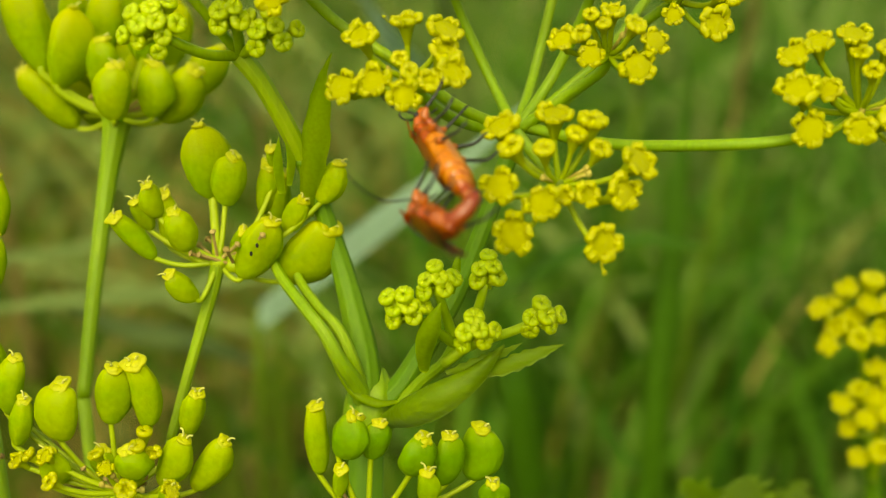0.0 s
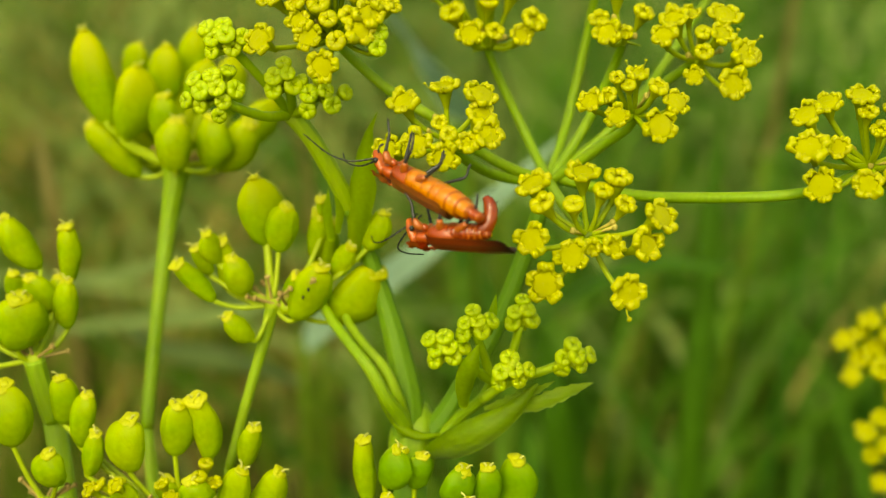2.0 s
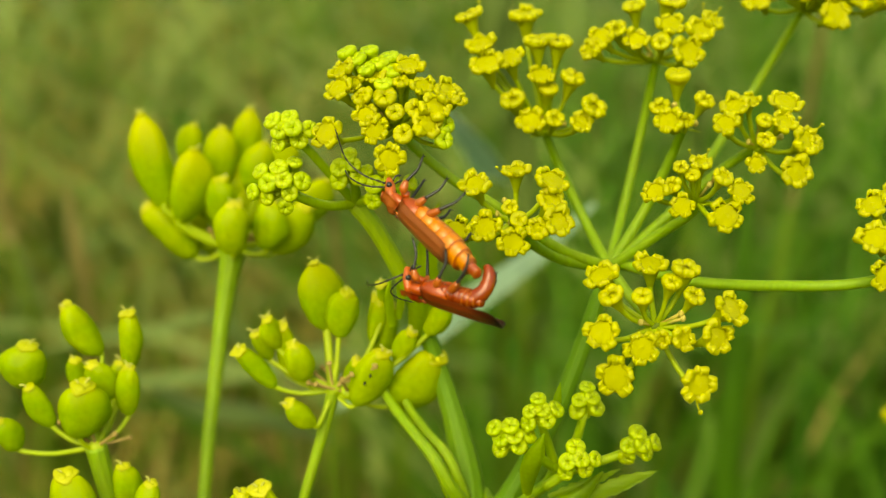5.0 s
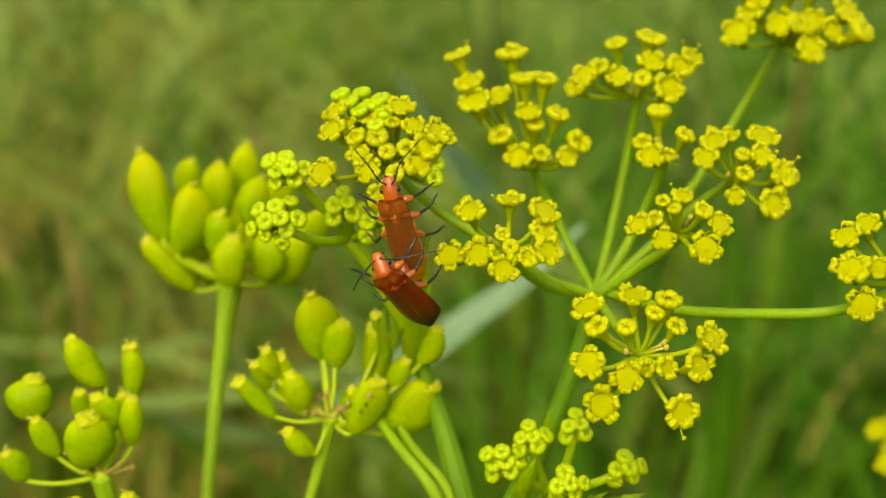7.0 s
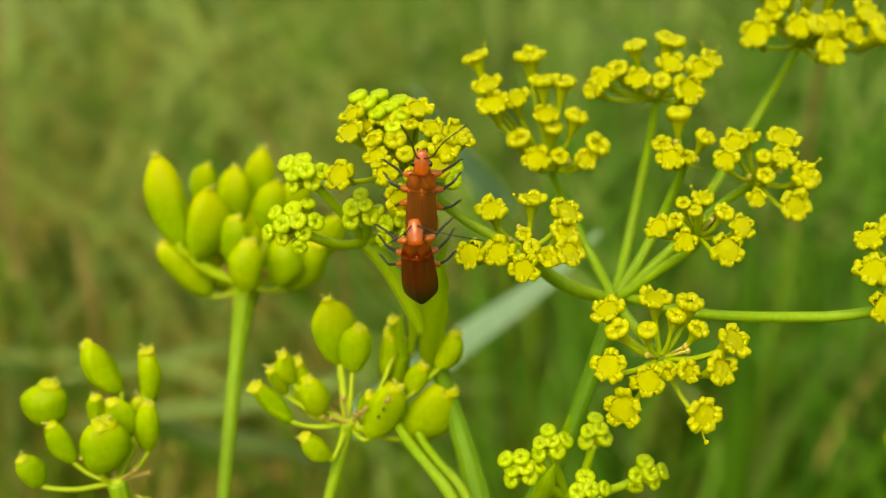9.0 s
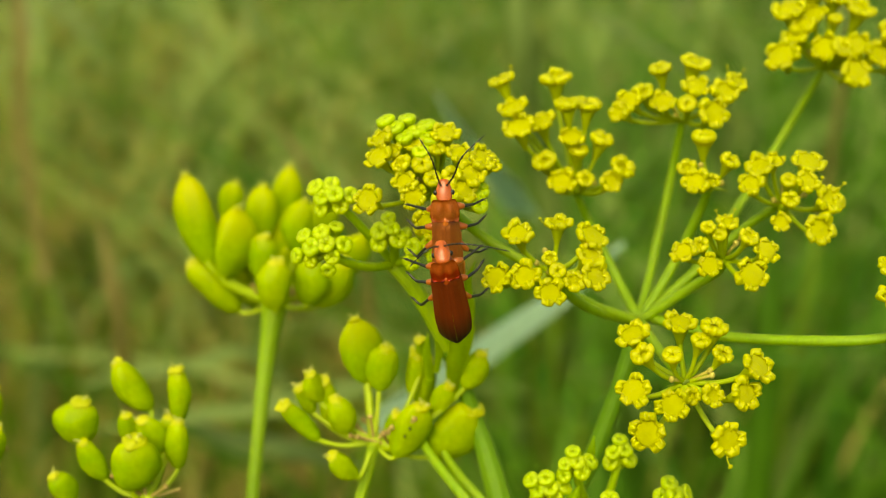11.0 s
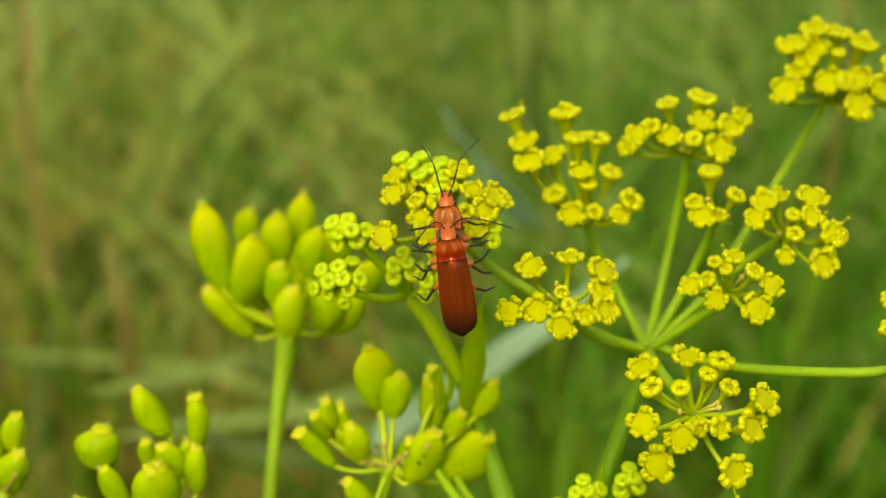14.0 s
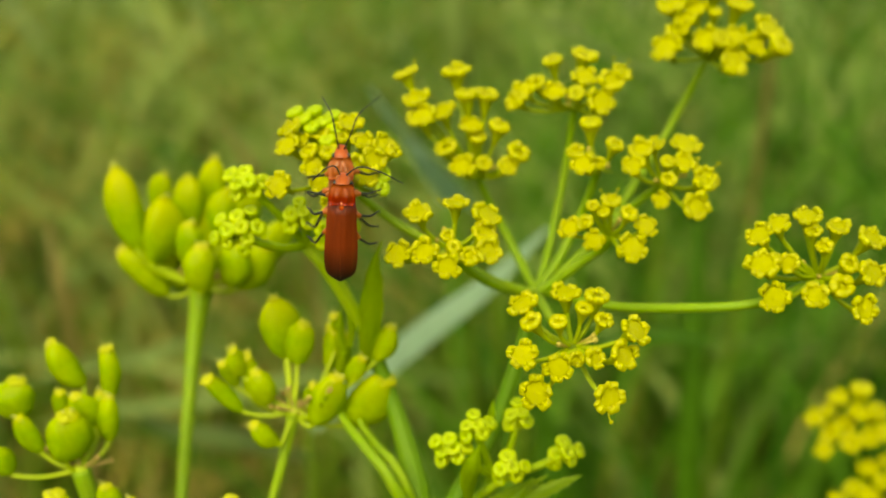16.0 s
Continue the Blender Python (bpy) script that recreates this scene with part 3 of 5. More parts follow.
# ---- build: the plants ----
MAIN = thing("wild_parsnip", Vector((0.002, 0.02, 0)), "branching wild parsnip in yellow flower with green buds", "plant", "parsnip plants")
CLUMP = thing("parsnip_stalk", Vector((-0.011, 0.022, 0)), "slim parsnip stalk with a head of green seed fruits", "plant", "parsnip fruiting stalks")
LEFT = thing("parsnip_stalk", Vector((-0.02, 0.03, 0)), "tall parsnip stalk with upright bright green fruits", "plant", "parsnip fruiting stalks")
LOWLEFT = thing("parsnip_stalk", Vector((-0.023, 0.02, 0)), "parsnip stalk with plump yellow-crowned green fruits", "plant", "parsnip fruiting stalks")
SEEDS = thing("parsnip_stalk", Vector((-0.016, 0.02, 0)), "low parsnip stalk with many green fruits", "plant", "parsnip fruiting stalks")
LOWMID = thing("parsnip_stalk", Vector((0.004, 0.02, 0)), "low parsnip stalk with round dark green fruits", "plant", "parsnip fruiting stalks")
EDGE = thing("parsnip_stalk", Vector((-0.038, 0.02, 0)), "parsnip stalk with a few slim green fruits", "plant", "parsnip fruiting stalks")
FAR = thing("wild_parsnip", Vector((0.055, 0.07, 0)), "parsnip with two yellow flower heads, farther off", "plant", "parsnip plants")

umbellet(MAIN, (10.9, -4.4, -8), ((9.5, -1.2, 2), (10, -2.8, -4), (10.9, -4.4, -8)),
         ((7.6, -1.4, -9.3, 2.0), (10.4, -0.7, -9.3, 1.9), (12.4, -1.1, -9.3, 1.7), (8.1, -2.6, -10.3, 1.5), (9.8, -2.7, -10.3, 1.2), (11.5, -1.9, -9.8, 1.2), (12.7, -2.6, -10.3, 1.3), (14.6, -3.2, -11.3, 2.0), (7.4, -4.6, -11.3, 2.0), (9.6, -5.4, -11.3, 1.9), (10.9, -5, -10.3, 1.1), (12, -4.9, -10.8, 1.5), (13.8, -4.8, -11.3, 2.0), (8.2, -7, -11.3, 2.2), (12.8, -7.4, -11.3, 2.2)),
         "oohhbbhooohsooO")
MID = umbellet(MAIN, (3.2, 2.2, -5), ((3.2, 2.2, -5), (4.5, 0.7, -3), (6.4, -0.4, 0), (8.8, -1.1, 2)),
         ((1, 4.7, -7.5, 1.9), (3.5, 5.3, -6.5, 1.7), (5.6, 4.5, -7, 2.0), (2.9, 3.1, -8, 1.0), (3.3, 2.3, -8.5, 1.1), (5.4, 3.3, -7.5, 2.0), (5.6, 2, -8.5, 2.0), (1.3, 2.1, -8.5, 1.9), (-0.4, 2, -8.5, 1.8), (2.8, 1.1, -9, 1.8), (4.3, 1.7, -8.5, 1.4)),
         "oSohhoooooh")
umbellet(MAIN, (14.2, 3, -3), ((9.5, -1.2, 2), (12.3, 0.9, 0), (14, 2.2, -2), (14.2, 3, -3)),
         ((14.1, 5.3, -5, 1.5), (12.8, 4.9, -5.5, 1.0), (13.5, 4.4, -5.5, 1.0), (11.1, 3.5, -6.5, 1.6), (12.2, 3.8, -6, 1.2), (12.6, 2.6, -6.8, 1.5), (15.1, 4.3, -6.5, 1.3), (16.2, 3.5, -6.5, 1.6), (15.2, 2, -7, 2.0)),
         "Shhohohoo")
umbellet(MAIN, (18.6, 6.6, 0), ((9.5, -1.2, 2), (13, 1.8, 3), (16.6, 5.1, 2), (18.6, 6.6, 0)),
         ((16.7, 9, -2.4, 2.0), (17.7, 9.4, -1.9, 1.4), (19.8, 9.3, -2.4, 2.0), (18.4, 7.9, -2.9, 1.1), (19.5, 7.9, -3.4, 1.6), (18.3, 6.7, -3.7, 1.2), (15.9, 7.8, -3.4, 1.7), (20.9, 6.8, -3.4, 2.0), (21.5, 6.6, -3.1, 1.1), (20.2, 4.8, -3.7, 2.2), (17.8, 5.3, -3.4, 1.3)),
         "ooobohoOhos")
umbellet(MAIN, (13.9, 7.8, 0), ((9.5, -1.2, 2), (11.9, 2.5, 3), (13.5, 6.2, 1.5), (13.9, 7.8, 0)),
         ((13.3, 10.8, -1.5, 1.7), (12.1, 8.9, -2, 1.3), (12.5, 8, -2.8, 1.8), (13.7, 8, -2.5, 1.0), (14.9, 9.3, -1.9, 1.4)),
         "hhohh")
umbellet(MAIN, (5.4, 7.8, 4), ((9.4, -1, 2), (8.3, 1.8, 5), (6.5, 5.5, 5), (5.4, 7.8, 4)),
         ((0.2, 15.3, 2, 1.9), (4, 15.6, 3, 2.3), (1, 13.4, 1.5, 2.0), (1.3, 12, 0.5, 2.2), (2.8, 12.4, 1, 2.0), (4.7, 13.5, 1.5, 1.8), (6.1, 13.5, 1.7, 1.8), (4.9, 11.3, 1, 1.7), (5.4, 10.3, 1.3, 1.4), (7, 11.1, 1.5, 1.7), (3.1, 9.6, 1, 1.7), (4.2, 8.3, 0.7, 1.9), (5.8, 8.4, 1, 1.3), (7.5, 8.2, 0.7, 1.7), (8.3, 9.2, 1, 1.8)),
         "Soooohhohhhohoh")
umbellet(MAIN, (12.8, 12.7, 4), ((9.5, -1, 2), (10.9, 2.5, 6), (12.2, 8.3, 6), (12.8, 12.7, 4)),
         ((11.1, 16, 2.5, 1.6), (13.5, 16.5, 2.5, 2.2), (13.3, 14.7, 1.2, 1.9), (11, 13.6, 0.8, 1.7), (9.7, 14.2, 1.1, 1.5), (15.2, 14.3, 0.8, 2.0), (16.1, 15, 1.5, 1.7), (14.3, 12.7, 0.2, 2.2), (12.6, 13.3, 0.7, 1.4), (8.7, 13.7, 0.8, 1.9), (8.1, 13, 1, 1.8)),
         "hooohoOohoo")
umbellet(MAIN, (24, 17.1, 9), ((9.6, -1, 2), (14.3, 2.2, 8), (20.9, 11.1, 12), (24, 17.1, 9)),
         ((22.7, 22.1, 7.4, 2.4), (24.4, 21.9, 7.4, 2.1), (26.1, 20.9, 6.9, 2.4), (20.8, 20.8, 6.4, 2.3), (21.7, 19.6, 5.9, 1.8), (20, 17.3, 5.1, 2.4), (24.1, 20, 6.4, 1.1), (21.1, 18.8, 5.7, 1.9), (23.1, 17.9, 5.4, 2.1), (25.2, 16.1, 5.1, 2.4), (25.5, 18.1, 5.4, 1.9), (26.8, 17.4, 5.4, 2.0), (28.1, 18.8, 5.9, 2.3), (28.7, 17.2, 5.4, 2.1), (24.3, 17.8, 5.6, 1.8), (22.6, 20.5, 6.4, 1.8)),
         "ooooooboooooohho")
umbellet(MAIN, (27.7, -0.2, -6), ((10, -0.9, 2), (14.5, -2, -2), (20.2, -2.1, -6), (23.5, -1.8, -7), (26.1, -1, -6.5), (27.7, -0.2, -6)),
         ((23.1, 2.7, -8.7, 1.8), (24.4, 3.4, -8.5, 1.7), (26.5, 3.9, -8.2, 1.8), (28.5, 3.1, -8.2, 1.7), (30.5, 2.3, -8.7, 2.0), (23.1, 0.8, -9.7, 2.2), (24.9, 0.8, -9.2, 1.6), (26.7, 2.8, -8.7, 1.2), (27.3, 1.8, -9, 1.2), (28.8, 0.6, -9.2, 1.5), (30.2, -0, -9.7, 2.0), (23.7, -1.4, -10, 2.0), (26.3, -1.3, -10, 1.9), (28.1, -0.8, -9.7, 1.7), (29.5, -2.3, -10, 1.9)),
         "ooooooohhhoooho")
umbellet(MAIN, (-4.1, 7.6, -3.5), ((9.5, -1.2, 2), (5.9, 0.1, 0), (2, 2.6, -2), (-0.9, 4.4, -2), (-3.5, 6.6, -3), (-4.1, 7.6, -3.5)),
         ((-7.1, 11.6, -5.3, 1.2), (-5.8, 11.7, -5.3, 1.1), (-4.6, 11.3, -5.3, 1.2), (-7.4, 10.6, -6.3, 1.6), (-5.5, 10.3, -6.1, 1.6), (-7.6, 9.4, -6.9, 1.7), (-6.1, 8.9, -7, 1.3), (-3.4, 10.9, -6.1, 1.8), (-3.9, 9.8, -6.5, 1.1), (-2.6, 9.6, -6.6, 1.5), (-1.1, 9.2, -7, 1.8), (-0.5, 8.8, -6.9, 1.1), (-5.9, 7.8, -7.3, 1.6), (-5.4, 6.9, -7.6, 1.7), (-4.5, 5.2, -7.8, 1.9), (-1.8, 8.3, -7.5, 1.9), (-2.3, 7.3, -7.8, 2.0), (-1.3, 7.2, -7, 1.1), (-3.7, 6.6, -7.5, 1.2), (-1.4, 6.3, -7.3, 1.1), (-8.2, 6.7, -7.7, 1.9), (-4.8, 8.8, -6.8, 1.5), (-6.7, 9.7, -6.5, 1.3), (-3, 8.1, -7.2, 1.3), (-4.2, 7.9, -7.1, 1.2), (-6.5, 11.1, -5.8, 1.2), (-5.2, 10.9, -5.7, 1.2), (-4.4, 10.4, -6.0, 1.2), (-5.9, 10.5, -6.2, 1.1), (-4.9, 9.6, -6.5, 1.1)),
         "gggooohohoohooooogbgohohhggggg")
bud_cluster(MAIN, (-10.5, 6.9, -6), 1.3, 7, 1.15, ((-6.9, 2.8, -1), (-8.1, 4.3, -3), (-9.5, 5.9, -4.5), (-10.2, 6.5, -5)))
bud_cluster(MAIN, (-11.1, 3.8, -6), 1.75, 10, 1.15, ((-6.9, 2.8, -1), (-8.5, 2.6, -3), (-10.1, 3.1, -5), (-10.7, 3.6, -5)))
bud_cluster(MAIN, (-7, 4.8, -5), 1.1, 5, 1.15, ((-6.9, 2.8, -1), (-6.8, 3.8, -3), (-7, 4.4, -4)))
bud_cluster(MAIN, (-4.8, 3.8, -5), 1.6, 7, 1.15, ((-6.9, 2.8, -1), (-5.8, 3.2, -3), (-5.1, 3.7, -4)))
bud_cluster(MAIN, (4.5, -9.9, -4.5), 1.1, 6, 1.15, ((5.8, -13.8, -1), (5.3, -12.3, -2), (4.6, -10.4, -4)))
bud_cluster(MAIN, (2.8, -11.5, -4.5), 1.2, 7, 1.15, ((5.8, -13.8, -1), (4.6, -12.9, -2.5), (3.2, -11.9, -4)))
bud_cluster(MAIN, (6.7, -12.7, -5.5), 1.15, 6, 1.15, ((5.8, -13.8, -1), (6.3, -13.4, -3), (6.6, -12.9, -5)))
bud_cluster(MAIN, (10.6, -12, -3.8), 1.15, 6, 1.15, ((5.2, -15, -1), (6.7, -13.8, -2), (9.1, -12.8, -3), (10.1, -12.2, -3.5)))
bud_cluster(MAIN, (7.6, -9.3, -3.5), 1.0, 5, 1.15, ((6.3, -13.9, -1), (7, -11.9, -2), (7.4, -10.1, -3)))
stalk(MAIN, "stalk", ((1.2, -18.4, 3), (2.6, -17.1, 3), (4, -14.8, 3), (6.1, -11, 3), (7.7, -6.8, 2.5), (9, -2.8, 2), (9.5, -1.2, 2)), (1.1, 0.86, 0.74, 0.66, 0.62, 0.62, 0.8))
stalk(MAIN, "stalk", ((0.4, -19.5, 3), (0.4, -15.8, 3), (-0.4, -12, 3.5), (-1.5, -8.4, 4), (-2.9, -4.4, 3), (-3.6, -2.9, 2)), (1.2, 1.1, 0.86, 0.68, 0.60, 0.56))
stalk(MAIN, "upper_stalk", ((-2.1, -6.9, 3.8), (-2.9, -4.4, 3), (-4.2, -1.4, 1), (-5.7, 1.3, -0.5), (-6.9, 2.8, -1)), (0.45, 0.57, 0.60, 0.60, 0.64))
stalk(MAIN, "stalk", ((2.7, -18.1, 2.5), (4, -16.4, 1.5), (5.2, -15.1, 0), (5.8, -13.8, -1)), (0.5, 0.42, 0.36, 0.34))
stalk(MAIN, "stalk", ((0.8, -18.9, 3), (-0, -16.7, 1.6), (-0.9, -15.2, 0.3), (-1.9, -13.4, 0), (-3.3, -11.8, 1), (-4.6, -10.4, 2.5), (-5.6, -9, 4)), (0.7, 0.6, 0.5, 0.42, 0.38, 0.36, 0.3))
stalk(MAIN, "stalk", ((0.9, -18.9, 3), (0.3, -17, 2.2), (-0.3, -15, 1), (-1.1, -13.3, 1), (-2.5, -11.9, 2), (-3.7, -10.4, 3.5), (-4.1, -8.7, 4.5)), (0.6, 0.5, 0.42, 0.38, 0.34, 0.32, 0.3))
stalk(MAIN, "joint", ((0.6, -21, 3.2), (0.8, -18.9, 3.3), (1.1, -17.2, 3.4), (1.4, -15.9, 3.6)), (1.2, 1.8, 1.55, 0.35))
fruits(CLUMP, (-8.6, -9.4, 3),
       ((-9.2, -5.6, 4.8, -10, -0.9, 4, 2.9, 1), (-8.3, -6, 3.8, -7.6, -2.9, 3, 2.1), (-12.4, -9.2, 2.8, -14.8, -6.7, 2, 1.3), 
        (-12.4, -6.8, 4.3, -13.1, -4.7, 3.5, 1.4), (-13, -7.6, 4.8, -13.9, -5.7, 4, 1.2), (-10.4, -8.8, 2.8, -11.2, -6.3, 2, 1.8), 
        (-11.9, -8.6, 5.3, -12.3, -5.2, 4.5, 1.4), (-9.7, -11.7, 2.3, -11.4, -10.1, 1.5, 1.4), (-7.2, -10.4, 2.8, -5.2, -6.8, 2, 2.4), 
        (-4.8, -10.6, 4.3, -1.8, -7.1, 3.5, 3.2), (-6, -6.4, 4.8, -5.6, -3.3, 4, 1.4), (-5.5, -7.4, 5.3, -5.2, -3.7, 4.5, 1.6), 
        (-4.6, -7.5, 3.3, -3.4, -5.5, 2.5, 1.6), (-7.9, -8.7, 3.8, -7, -7.5, 3, 1.0)))
fruits(CLUMP, (-7.6, -9.6, 3),
       ((-2.4, -5.7, 2.6, -1.2, -3.2, 1.8, 1.7), (-5.1, -3.7, 4.1, -5.5, -2.4, 3.3, 1.0)))
stalk(CLUMP, "stalk", ((-11.6, -20.6, 4), (-10.6, -16.7, 4), (-9.1, -11.5, 3.5), (-8.6, -9.4, 3)), (0.32, 0.36, 0.44, 0.5))
fruits(LEFT, (-17.1, -0, 14),
       ((-21.8, 2.7, 12.7, -23.6, 9.9, 11.9, 2.8), (-22.1, 2.6, 15.7, -23.3, 7.8, 14.9, 2.7), (-20.8, 1.7, 12.7, -19.6, 7.3, 11.9, 3.1), 
        (-21.8, 6.4, 18.7, -20.8, 9.6, 17.9, 2.2), (-18.6, 4.2, 15.7, -18.1, 9.2, 14.9, 2.6), (-16.7, 5.5, 17.7, -16.3, 10.8, 16.9, 2.3), 
        (-15.4, 3.6, 13.7, -14.6, 7.9, 12.9, 2.3),  
        (-14, 3.8, 17.7, -13.5, 8.6, 16.9, 2.4), (-12.1, 1.7, 17.7, -10.3, 5.3, 16.9, 2.6)), True)
fruits(LEFT, (-17.2, 0.0, 13.8),
       ((-17.9, 1.8, 11.7, -17.5, 5, 10.9, 2.1), (-16.4, -0.6, 9.7, -16.2, 3.1, 8.9, 2.4), (-20, -0.8, 14.7, -23.7, 3.1, 13.9, 2.4), (-14.3, -0.2, 11.7, -14, 3.5, 10.9, 2.5), (-13.9, -0.4, 12.7, -11.4, 3.2, 11.9, 2.6)))
fruits(LEFT, (-17, 0.1, 14.2),
       ((-21.9, 0.9, 16.7, -22.8, 5.3, 15.9, 2.1), (-20.1, 1.4, 17.7, -19.7, 5.9, 16.9, 2.4), (-17.3, 1.8, 16.7, -16.7, 6.5, 15.9, 2.3), 
        (-19.2, -0.5, 17.7, -21.2, 2.7, 16.9, 2.0), (-16.2, 0.8, 15.7, -15.7, 4.8, 14.9, 2.1), (-19, 2.4, 19.7, -18, 7.2, 18.9, 2.0)), True)
stalk(LEFT, "stalk", ((-18.9, -19.3, 12), (-18.6, -13.5, 13), (-17.9, -5.5, 14), (-17.3, -1.4, 14), (-17.1, -0, 14)), (0.5, 0.55, 0.66, 0.92, 1.25))
fruits(LOWLEFT, (-24, -13.1, 2),
       ((-24.3, -7.3, 4.1, -26.5, -3.9, 3.3, 1.9), (-22.3, -8.1, 4.1, -22.3, -4.3, 3.3, 1.5), (-29, -9.5, 3.1, -28.7, -6.5, 2.3, 2.9), 
        (-26.9, -11.8, 2.1, -28.3, -9.1, 1.3, 1.7), (-24.8, -12.4, 1.1, -24.5, -8.9, 0.3, 3.2), (-25.8, -9.6, 4.1, -25.8, -7.5, 3.3, 1.3), 
        (-23.2, -10.1, 3.1, -24.5, -7.7, 2.3, 1.8), (-22.2, -11.2, 3.1, -22, -7.9, 2.3, 1.7), (-29.4, -13.5, 3.1, -30.6, -11.5, 2.3, 1.7), 
        (-23.5, -10.9, 5.1, -23, -7.7, 4.3, 1.6)))
stalk(LOWLEFT, "stalk", ((-23, -17.3, 3), (-23.6, -15.2, 2.5), (-24, -13.1, 2)), (0.75, 0.7, 0.75))
fruits(SEEDS, (-13.7, -23, -1),
       ((-20.2, -18.4, -0.4, -19.7, -14.8, -1.2, 1.7), (-19.5, -20, -1.4, -18.9, -17.1, -2.2, 1.4), (-16.7, -19.5, -2.4, -16.6, -16.1, -3.2, 2.6), 
        (-14.1, -18.7, -1.4, -13.8, -15.2, -2.2, 2.1), (-11.9, -18.8, -1.4, -12.7, -14.9, -2.2, 1.7), (-9.8, -19.5, -0.4, -9.2, -16.8, -1.2, 1.4), 
        (-11, -22.1, -2.4, -9.6, -19.1, -3.2, 1.8), (-9.3, -22.5, -1.4, -7.4, -19.4, -2.2, 1.8), (-17.1, -22.1, -2.4, -17.3, -20, -3.2, 2.0), 
        (-14.7, -21.9, -0.4, -14.7, -20.2, -1.2, 1.7), (-21.6, -17.1, 0.6, -21.7, -13.9, -0.2, 1.8), (-12.3, -21.5, -3.4, -12.6, -19.7, -4.2, 2.0), 
        (-10.4, -23.3, -3.4, -10.2, -21.6, -4.2, 1.3)))
fruits(SEEDS, (-22.7, -22.1, 0),
       ((-24.4, -18.3, -0.9, -25, -14.2, -1.7, 2.8), (-21.5, -20.6, -1.9, -21.7, -18.3, -2.7, 2.2)))
umbellet(SEEDS, (-13.1, -22.5, -2), ((-13.9, -24.1, 0), (-13.5, -23.3, -1), (-13.1, -22.5, -2)),
         ((-11.9, -18.9, -3, 1.0), (-12.1, -19.5, -4, 1.0), (-11.3, -19.9, -3.5, 1.0), (-17.2, -20, -4, 1.1), (-19.1, -20.5, -3, 1.2), (-16.8, -21.4, -4.5, 1.1), (-14.5, -20, -3.5, 1.0), (-13.9, -20.7, -4, 1.0), (-12.5, -21.7, -5, 1.3), (-10.1, -21.8, -4.5, 1.1), (-18.4, -20.2, -3, 1.0)),
         "hhhoohhohoh")
stalk(SEEDS, "stalk", ((-15.5, -28.5, 4), (-14.3, -25.3, 1), (-13.7, -23, -1)), (0.7, 0.65, 0.6))
fruits(LOWMID, (0.8, -24.4, -2),
       ((-1.9, -21.2, -2.9, -2.2, -17, -3.7, 1.3), (-0.8, -20.1, -3.4, 0.1, -17.6, -4.2, 2.1), (1, -20.3, -2.9, 1.5, -18, -3.7, 1.7), 
        (3.2, -21, -3.9, 4, -18.7, -4.7, 2.1), (5.2, -21.8, -2.9, 5.5, -18.7, -3.7, 1.8), (6.9, -21.7, -1.9, 7.4, -18.4, -2.7, 2.3), 
        (4.1, -22.5, -4.4, 4.2, -20.5, -5.2, 1.3), (8.2, -23, -3.9, 7.9, -21.2, -4.7, 1.7), (-0.8, -22.5, -2.9, -0.7, -20.7, -3.7, 0.9)))
stalk(LOWMID, "stalk", ((2.6, -30.9, 6), (1.5, -27.2, 1), (0.8, -24.4, -2)), (0.7, 0.65, 0.6))
fruits(EDGE, (-36.4, -11.5, 4),
       ((-35.8, -8.5, 4.6, -35.3, -5.7, 3.8, 1.7), (-36, -11.4, 4.6, -35.1, -8.4, 3.8, 2.1), (-37.2, -10.8, 4.6, -37.1, -7.4, 3.8, 2.1)))
stalk(EDGE, "stalk", ((-37.4, -16.1, 6), (-36.4, -11.5, 4)), (0.6, 0.55))
leaf(CLUMP, "leaf_sheath", ((-3.2, -6.6, 3.5), (-3.2, -4.4, 2), (-2.9, -2.2, 0.5), (-2.5, 0.1, -0.5), (-2.2, 1.7, -1), (-1.6, 3, -1.5)), (0.4, 0.95, 1.15, 0.85, 0.35, 0.05), 0.6, way((-0.2, 0.4, -0.9)), 0.02, 0.4, "pointed boat-shaped lime sheath")
leaf(CLUMP, "bract", ((-4.7, -5.2, 2.5), (-4.9, -3.4, 1.5), (-4.8, -1.8, 1)), (0.25, 0.32, 0.03), 0.4)
leaf(CLUMP, "bract", ((-4.3, -4.7, 2.5), (-4.1, -3.2, 1.5), (-4.4, -2, 1)), (0.2, 0.28, 0.03), 0.4)
leaf(MAIN, "leaf_sheath", ((1.3, -19.2, 2), (2.9, -18.2, -1), (4.8, -17, -2.5), (6.9, -15.5, -3), (8.5, -13.6, -3.5)), (0.5, 1.15, 1.2, 0.75, 0.08), 0.6, None, 0.012, 0.15, "folded green leaf sheath at the branching", SHEATH)
leaf(MAIN, "leaf", ((6.8, -15.5, -2), (8.5, -15, -2.6), (10.3, -14.2, -3), (11.9, -13.5, -3.5)), (0.12, 0.5, 0.42, 0.02), 0.25, None, 0.14, 0.15, "small toothed green leaf", SHEATH)
leaf(MAIN, "leaf", ((5.3, -15.5, -1.5), (6.9, -14.9, -2.2), (8.2, -14.3, -2.6), (9.6, -13.5, -3)), (0.12, 0.38, 0.3, 0.02), 0.25, None, 0.2, 0.15, "small toothed green leaf", SHEATH)
leaf(MAIN, "leaf_sheath", ((-2.1, -13.4, 2.6), (-1.2, -15.3, 1.9), (-0.1, -16.9, 1.4), (1.2, -17.6, 1.2), (2.7, -17.5, 0.6)), (0.06, 0.34, 0.45, 0.4, 0.1), 0.6, way((0.2, 0.7, -0.7)), 0.0, 0.15, "pale rim of a leaf sheath")
